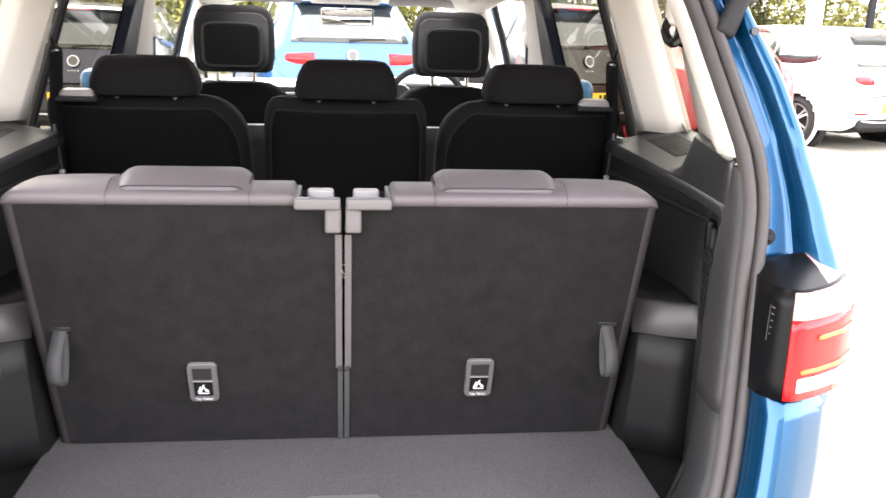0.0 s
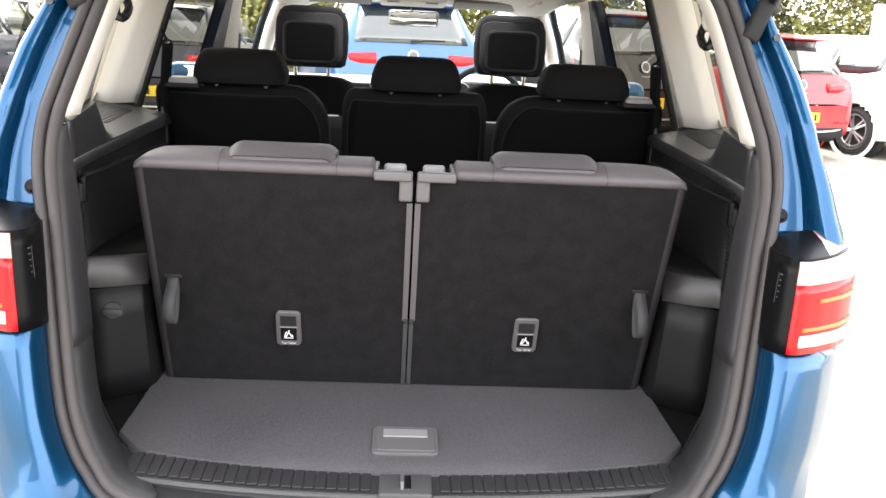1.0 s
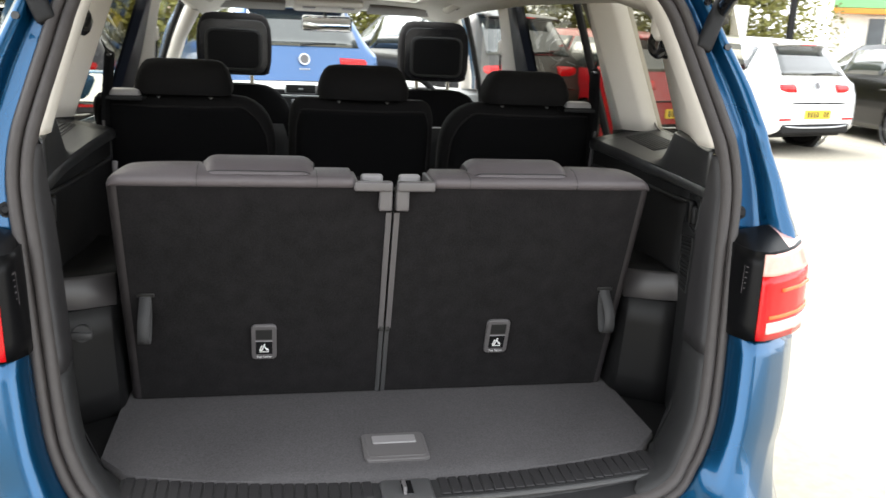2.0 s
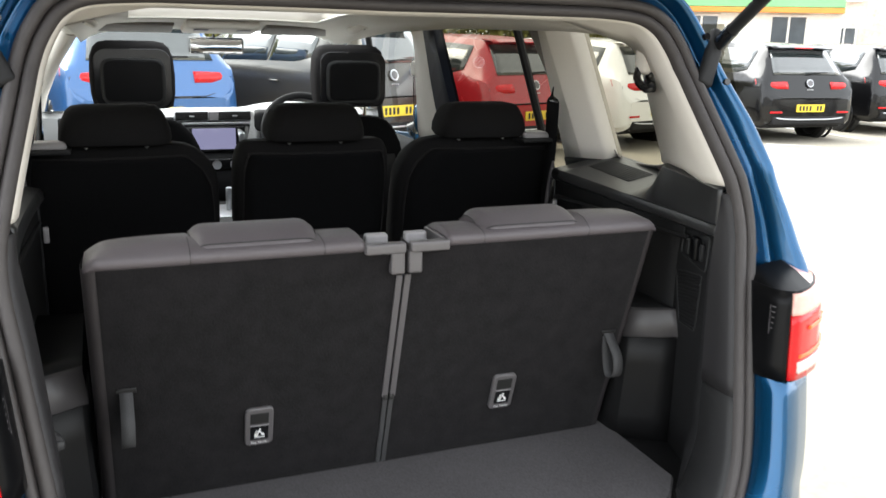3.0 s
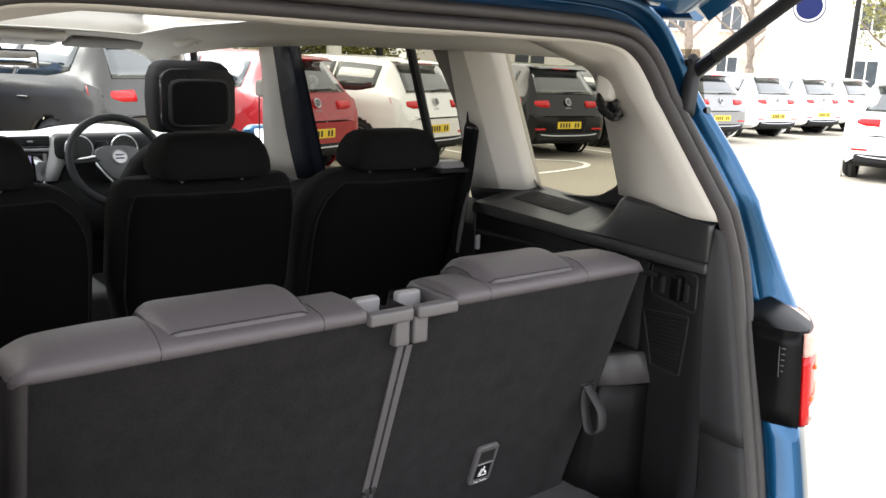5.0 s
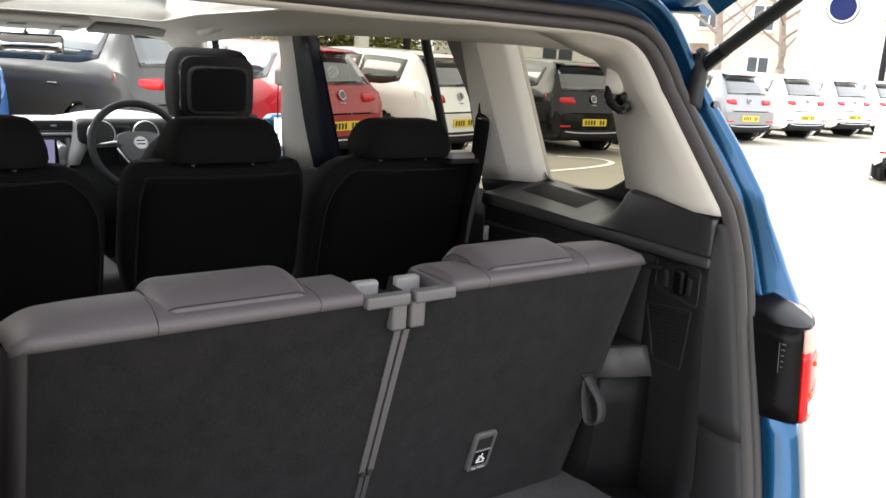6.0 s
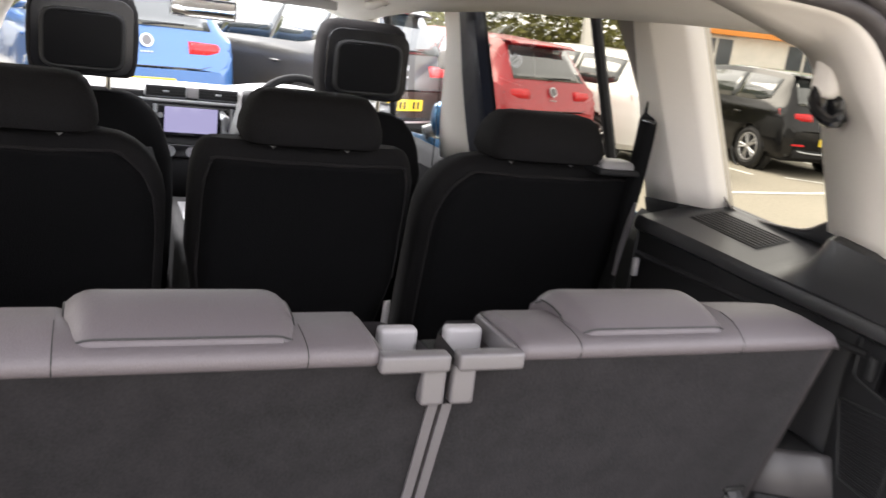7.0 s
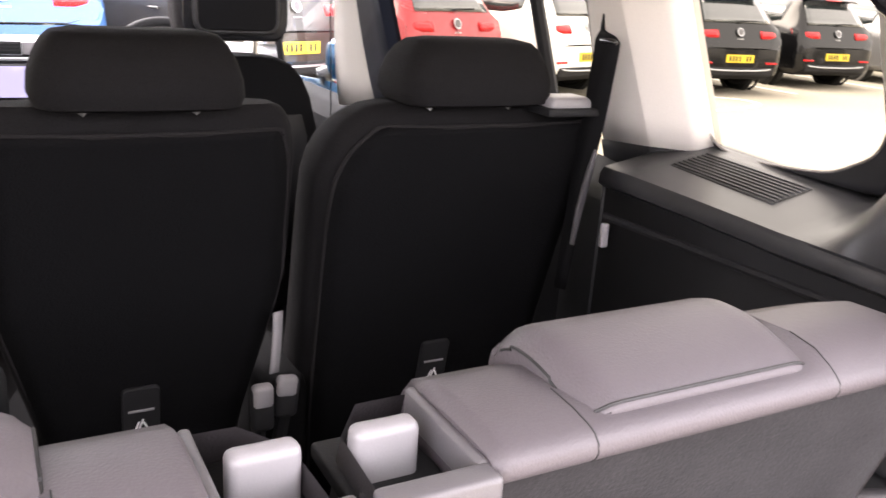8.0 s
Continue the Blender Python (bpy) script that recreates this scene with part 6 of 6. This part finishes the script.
        lm = part("tail_lamp", grid(pts), M_REDLENS, car, "red tail lamp", solid=0.02)
        part("reflector", box(s * 0.62, -0.004, 0.46, 0.22, 0.012, 0.028, 0.005), M_REDLENS, car, "red bumper reflector")
        # side glass
        for nm, ya, yb in (("rear_side_window", 0.56, 1.31), ("front_side_window", 1.35, 2.33), ("quarter_light", 2.36, 2.72)):
            rows = []
            for y in [ya + (yb - ya) * k / 8 for k in range(9)]:
                r = hb_section(y)
                a, b_ = Vector((r[6][0], r[6][1], 0)), Vector((r[8][0], r[8][1], 0))
                f0 = -0.08 + (0.16 * max(0, (0.80 - y) / 0.2) if nm == "rear_side_window" else 0)
                rows.append([Vector((s * (q.x + 0.006), y, q.y)) for q in (a.lerp(b_, f0), a.lerp(b_, 0.5), a.lerp(b_, 1.06))])
            part(nm, grid(rows), M_CARGLASS, car, "dark side glass", solid=0.003)
        part("door_mirror", box(s * 0.97, 2.62, 0.98, 0.18, 0.09, 0.13, 0.04), material, car)
        part("door_handle", box(s * 0.905, 1.12, 0.80, 0.02, 0.16, 0.025, 0.008), material, car)
    r0, r1 = hb_section(2.36), hb_section(3.02)
    bm = grid([[Vector((u * w, y, z)) for u in [-1 + k / 5 for k in range(11)]] for w, y, z in ((0.54, 2.36, 1.435), (0.58, 2.7, 1.272), (0.65, 3.04, 1.045))])
    part("windscreen", bm, M_CARGLASS, car, solid=0.003)
    pl = part("number_plate", box(0, -0.010, 0.52, 0.52, 0.012, 0.112, 0.004, 1), M_PLATE, car, "yellow number plate")
    for k in range(7):
        if k == 4:
            continue
        part("plate_bar", box(-0.195 + 0.062 * k + (0.012 if k > 4 else 0), -0.018, 0.52, 0.036, 0.003, 0.072, 0.001, 1), M_INK, pl)
    part("badge", disc((0, 0.072, 0.885), (0, -1, 0.35), 0.060, 0.014, 28), M_SILVER, car, "round silver badge")
    part("badge_field", disc((0, 0.057, 0.890), (0, -1, 0.35), 0.046, 0.003, 28), M_GREYPL, car)
    bm = bmesh.new()
    for k in range(4):
        box(-0.045 + 0.03 * k, 0.045, 0.79, 0.018, 0.008, 0.016, 0.002, 1, None, bm)
    part("lettering", bm, M_SILVER, car, "small bright lettering bars")
    part("valance", box(0, 0.04, 0.335, 1.36, 0.12, 0.13, 0.03), M_DARKPL, car, "black lower valance")
    part("bright_strip", tube(curve([(-0.70, 0.035, 0.40), (-0.60, -0.012, 0.375), (-0.3, -0.026, 0.355), (0.3, -0.026, 0.355), (0.60, -0.012, 0.375), (0.70, 0.035, 0.40)], 24), 0.011, 6), M_SILVER, car, "bright bumper strip")
    part("hatch_line", tube([(-0.78, 0.058, 0.745), (-0.5, 0.004, 0.672), (0.5, 0.004, 0.672), (0.78, 0.058, 0.745)], 0.006, 6), M_INK, car)
    if roof:
        rows = []
        for y in (0.52, 0.8, 1.2, 1.8, 2.3):
            r = hb_section(y)
            up = [(x, z + 0.006) for x, z in r[9:]]
            rows.append([Vector((x, y, z)) for x, z in up] + [Vector((-x, y, z)) for x, z in up[-2::-1]])
        part("roof_panel", grid(rows), roof, car, "white painted roof", solid=0.004)
    if lift:
        car.scale = (1.03, 0.98, 1.08) if lift == 1 else (1.06, 1.0, 1.12)
    return car


def put_car(car, x, y, turn):
    car.matrix_basis = pose(x, y, 0, 0, 0, turn) @ Matrix.Diagonal((*car.scale, 1))
    return car


put_car(hatchback(P_RED, "glossy red hatchback parked tail-out with a yellow plate"), 4.60, 8.45, 21)
white_car = put_car(hatchback(P_WHITE, "white hatchback parked tail-out beside the red one"), 6.74, 8.85, 19)
black_car = put_car(hatchback(P_BLACK, "black hatchback with a bright bumper strip and yellow plate"), 9.50, 8.95, -3)
copy_thing(black_car, pose(12.25, 9.45, 0, 0, 0, -4))
put_car(hatchback(P_GREY, "tall dark grey hatchback parked beside the red one", lift=2), 2.79, 8.60, 26)
put_car(hatchback(paint("silver_paint", (0.20, 0.20, 0.205), 0.4), "silver hatchback further along the parked row"), 15.2, 9.9, -5)
for x, y in ((17.9, 10.2), (20.6, 10.5), (23.3, 10.8)):
    tagged(copy_thing(white_car, pose(x, y, 0, 0, 0, -5)), "white hatchback in the parked row")
navy_car = put_car(hatchback(P_NAVY, "dark navy hatchback parked tail-out"), -2.75, 8.1, 2)
copy_thing(navy_car, pose(-5.3, 7.6, 0, 0, 0, 4))
put_car(hatchback(P_AZURE, "bright blue hatchback with a white roof", roof=P_WHITE, lift=2), 0.09, 8.56, 13)
near_white = copy_thing(white_car, pose(11.9, 4.7, 0, 0, 0, -70))
tagged(near_white, "white hatchback standing across the yard")
for x in (-4.6, -7.2):
    tagged(copy_thing(white_car, pose(x, 14.2, 0, 0, 0, 4)), "white hatchback in the far row")

# painted bay lines
lines = thing("bay_markings", (6, 7, 0), "worn white bay lines painted on the tarmac", "road marking", kind="structure")
arc = curve([(5.6, 7.35, 0.004), (6.9, 7.55, 0.004), (8.2, 7.75, 0.004), (9.0, 8.05, 0.004), (9.2, 8.5, 0.004), (8.7, 8.9, 0.004)], 40)
rows = []
for i, p in enumerate(arc):
    d = (arc[min(i + 1, 39)] - arc[max(i - 1, 0)]).normalized()
    q = Vector((-d.y, d.x, 0)) * 0.05
    rows.append([p + q, p - q])
part("curved_line", grid(rows), M_LINE, lines, smooth=False)
for x in (3.5, 5.75, 8.2, 10.9, 13.7, -1.4, -4.0):
    part("bay_line", grid([[Vector((x - 0.05, 9.0, 0.003)), Vector((x + 0.05, 9.0, 0.003))], [Vector((x - 0.15, 13.0, 0.003)), Vector((x - 0.05, 13.0, 0.003))]]), M_LINE, lines, smooth=False)


# ---- greenery and buildings behind ----
def leaf_cloud(bm, centre, radius, count, size, rnd, squash=0.8):
    for _ in range(count):
        v = Vector((rnd.gauss(0, 1), rnd.gauss(0, 1), rnd.gauss(0, 1))).normalized()
        r = radius * (0.45 + 0.6 * rnd.random() ** 0.5)
        c = Vector(centre) + Vector((v.x * r, v.y * r, v.z * r * squash))
        a = Vector((rnd.gauss(0, 1), rnd.gauss(0, 1), rnd.gauss(0, 1))).normalized() * size * (0.6 + 0.8 * rnd.random())
        b_ = a.orthogonal().normalized() * a.length * 0.6
        vs = [bm.verts.new(c + q) for q in (a, b_, -a, -b_)]
        bm.faces.new(vs)


rnd = random.Random(4)
hedge = bmesh.new()
for k in range(50):
    x = -16 + 0.62 * k
    y = 21.0 + 1.4 * rnd.random()
    for z, r in ((0.8, 1.2), (2.0, 1.3), (3.2 + rnd.random() * 0.8, 1.2)):
        leaf_cloud(hedge, (x + rnd.uniform(-0.4, 0.4), y, z), r * rnd.uniform(1.05, 1.4), 850, 0.075, rnd)
tagged(part("hedge", hedge, M_LEAF, smooth=False), "tall ragged spring hedge along the car park edge", "hedge", kind="stuff")


def tree(x, y, h, leafy, seed, label):
    r_ = random.Random(seed)
    t = thing("tree", (x, y, 0), label, "tree")
    bm = tube(curve([(x, y, 0), (x + 0.1, y, h * 0.25), (x - 0.05, y + 0.1, h * 0.5), (x + 0.1, y, h * 0.95)], 12), [0.22 * (1 - 0.075 * k) for k in range(12)], 8)
    tips = []
    for k in range(22):
        z = h * (0.28 + 0.65 * k / 22)
        a = k * 2.4
        ln = h * 0.34 * (1.1 - z / h * 0.7)
        p0 = Vector((x, y, z))
        d = Vector((math.cos(a), math.sin(a), 0.7))
        p1, p2 = p0 + d * ln * 0.5, p0 + d * ln + Vector((0, 0, ln * 0.15))
        tube([p0, p1, p2], [0.06, 0.04, 0.012], 5, bm)
        tips += [p1, p2]
        for j in range(4):
            q = p0 + d * ln * (0.35 + 0.17 * j)
            e = q + Vector((r_.uniform(-1, 1), r_.uniform(-1, 1), r_.uniform(0.1, 1))) * ln * 0.4
            tube([q, e], [0.02, 0.006], 4, bm)
            tips.append(e)
    part("trunk", bm, M_BARK, t, "bare grey-brown trunk and limbs")
    if leafy:
        lv = bmesh.new()
        for p in tips:
            leaf_cloud(lv, p, h * 0.10, leafy * 2, 0.085, r_)
        part("crown", lv, M_LEAF, t, "fresh yellow-green leaves")
    return t


tree(23.5, 17.0, 8.5, 0, 1, "bare spring tree behind the parked row")
tree(28, 17.5, 8.0, 0, 6, "bare spring tree behind the parked row")
tree(35, 15.2, 7.5, 26, 2, "tree in fresh yellow-green leaf")
tree(3.5, 24, 9, 14, 3, "tree thinly in leaf behind the hedge")
tree(-6, 25, 9, 14, 5, "tree thinly in leaf behind the hedge")
tree(13.5, 23, 8, 12, 7, "tree thinly in leaf behind the hedge")

post = thing("white_post", (11.4, 19.4, 0), "plain white square post beside the hedge", "post")
part("post", box(11.4, 19.4, 1.15, 0.36, 0.2, 2.3, 0.02), M_RENDER, post)
lamp_post = thing("lamp_post", (13.0, 19.6, 0), "dark lamp post beside the hedge", "lamp post")
part("pole", tube([(13.0, 19.6, 0), (13.0, 19.6, 3), (13.0, 19.6, 6.5)], [0.11, 0.09, 0.06], 10), M_DARKPL, lamp_post)
part("lantern", box(13.0, 19.3, 6.5, 0.22, 0.7, 0.1, 0.03), M_DARKPL, lamp_post)
pole2 = thing("lamp_post", (31, 15.2, 0), "dark lamp post beyond the parked row", "lamp post")
part("pole", tube([(31, 15.2, 0), (31, 15.2, 3), (31, 15.2, 5.2)], [0.13, 0.11, 0.09], 10), M_DARKPL, pole2)

totem = thing("sign_totem", (25.5, 14.0, 0), "tall white dealer sign with a round blue badge", "sign")
part("panel", box(25.5, 14.0, 2.1, 2.4, 0.3, 4.2, 0.05, 2, Matrix.Rotation(-1.09, 4, "Z")), M_RENDER, totem, "plain white sign panel")
bd = disc((25.36, 13.93, 3.6), (-0.887, -0.462, 0), 0.48, 0.05, 32)
b1 = part("badge", bd, mat("badge_blue", (0.004, 0.010, 0.07), 0.4, spec=0.2), totem, "round dark blue badge")
part("badge_ring", torus((25.31, 13.905, 3.6), (-0.887, -0.462, 0), 0.42, 0.03, 36, 6), M_WHITE, b1)


def building(name, x, y, turn, w, d, storeys, wall, label, fascia=None, step=3.0):
    b = thing(name, (x, y, 0), label, "building")
    m = pose(x, y, 0, 0, 0, turn)
    h = storeys * 2.9 + 0.6

    def put(nm, bm, mt, par=b, lb=""):
        bmesh.ops.transform(bm, matrix=m, verts=bm.verts)
        return part(nm, bm, mt, par, lb, smooth=False)
    put("wall", box(0, 0, h / 2, w, d, h), wall)
    put("roof", box(0, 0, h + 0.1, w + 0.4, d + 0.4, 0.22, 0.03), M_GREYPL)
    n_ = int(w / step)
    for f in range(storeys):
        for k in range(n_):
            cx = -w / 2 + step * (k + 0.5) + (w - n_ * step) / 2
            cz = 1.7 + 2.9 * f
            wn = put("window", box(cx, -d / 2 - 0.02, cz, 1.3, 0.08, 1.5, 0.02), M_RENDER, b, "white-framed window")
            put("pane", box(cx - 0.3, -d / 2 - 0.065, cz, 0.52, 0.02, 1.34), M_PANE, wn)
            put("pane", box(cx + 0.3, -d / 2 - 0.065, cz, 0.52, 0.02, 1.34), M_PANE, wn)
            put("sill", box(cx, -d / 2 - 0.09, cz - 0.78, 1.42, 0.16, 0.07), M_RENDER, wn)
    if fascia:
        put("fascia", box(0, -d / 2 - 0.2, 3.1, w, 0.35, 0.8, 0.03), fascia, b, "coloured fascia band")
        put("fascia_stripe", box(0, -d / 2 - 0.22, 2.6, w, 0.32, 0.18, 0.02), M_ORANGE, b)
    return b


building("brick_building", 48, 34, -52, 26, 12, 3, M_BRICK, "three-storey red brick block with white windows")
building("shop_building", 24, 27.5, -40, 6.5, 8, 1, M_RENDER, "low white shop with a green fascia band", M_GREEN)
building("white_building", 52, 12, -78, 24, 10, 2, M_RENDER, "two-storey white rendered block with dark windows")
building("house", -14, 40, 8, 20, 9, 2, M_BRICK, "two-storey brick terrace behind the hedge")
# out of view; added as a pale reflector for the rear body and boot
building("rear_bounce_block", 2, -26, 180, 40, 10, 2, M_BOUNCE, "unseen pale grey block added to bounce light at the rear", None, 2.6)
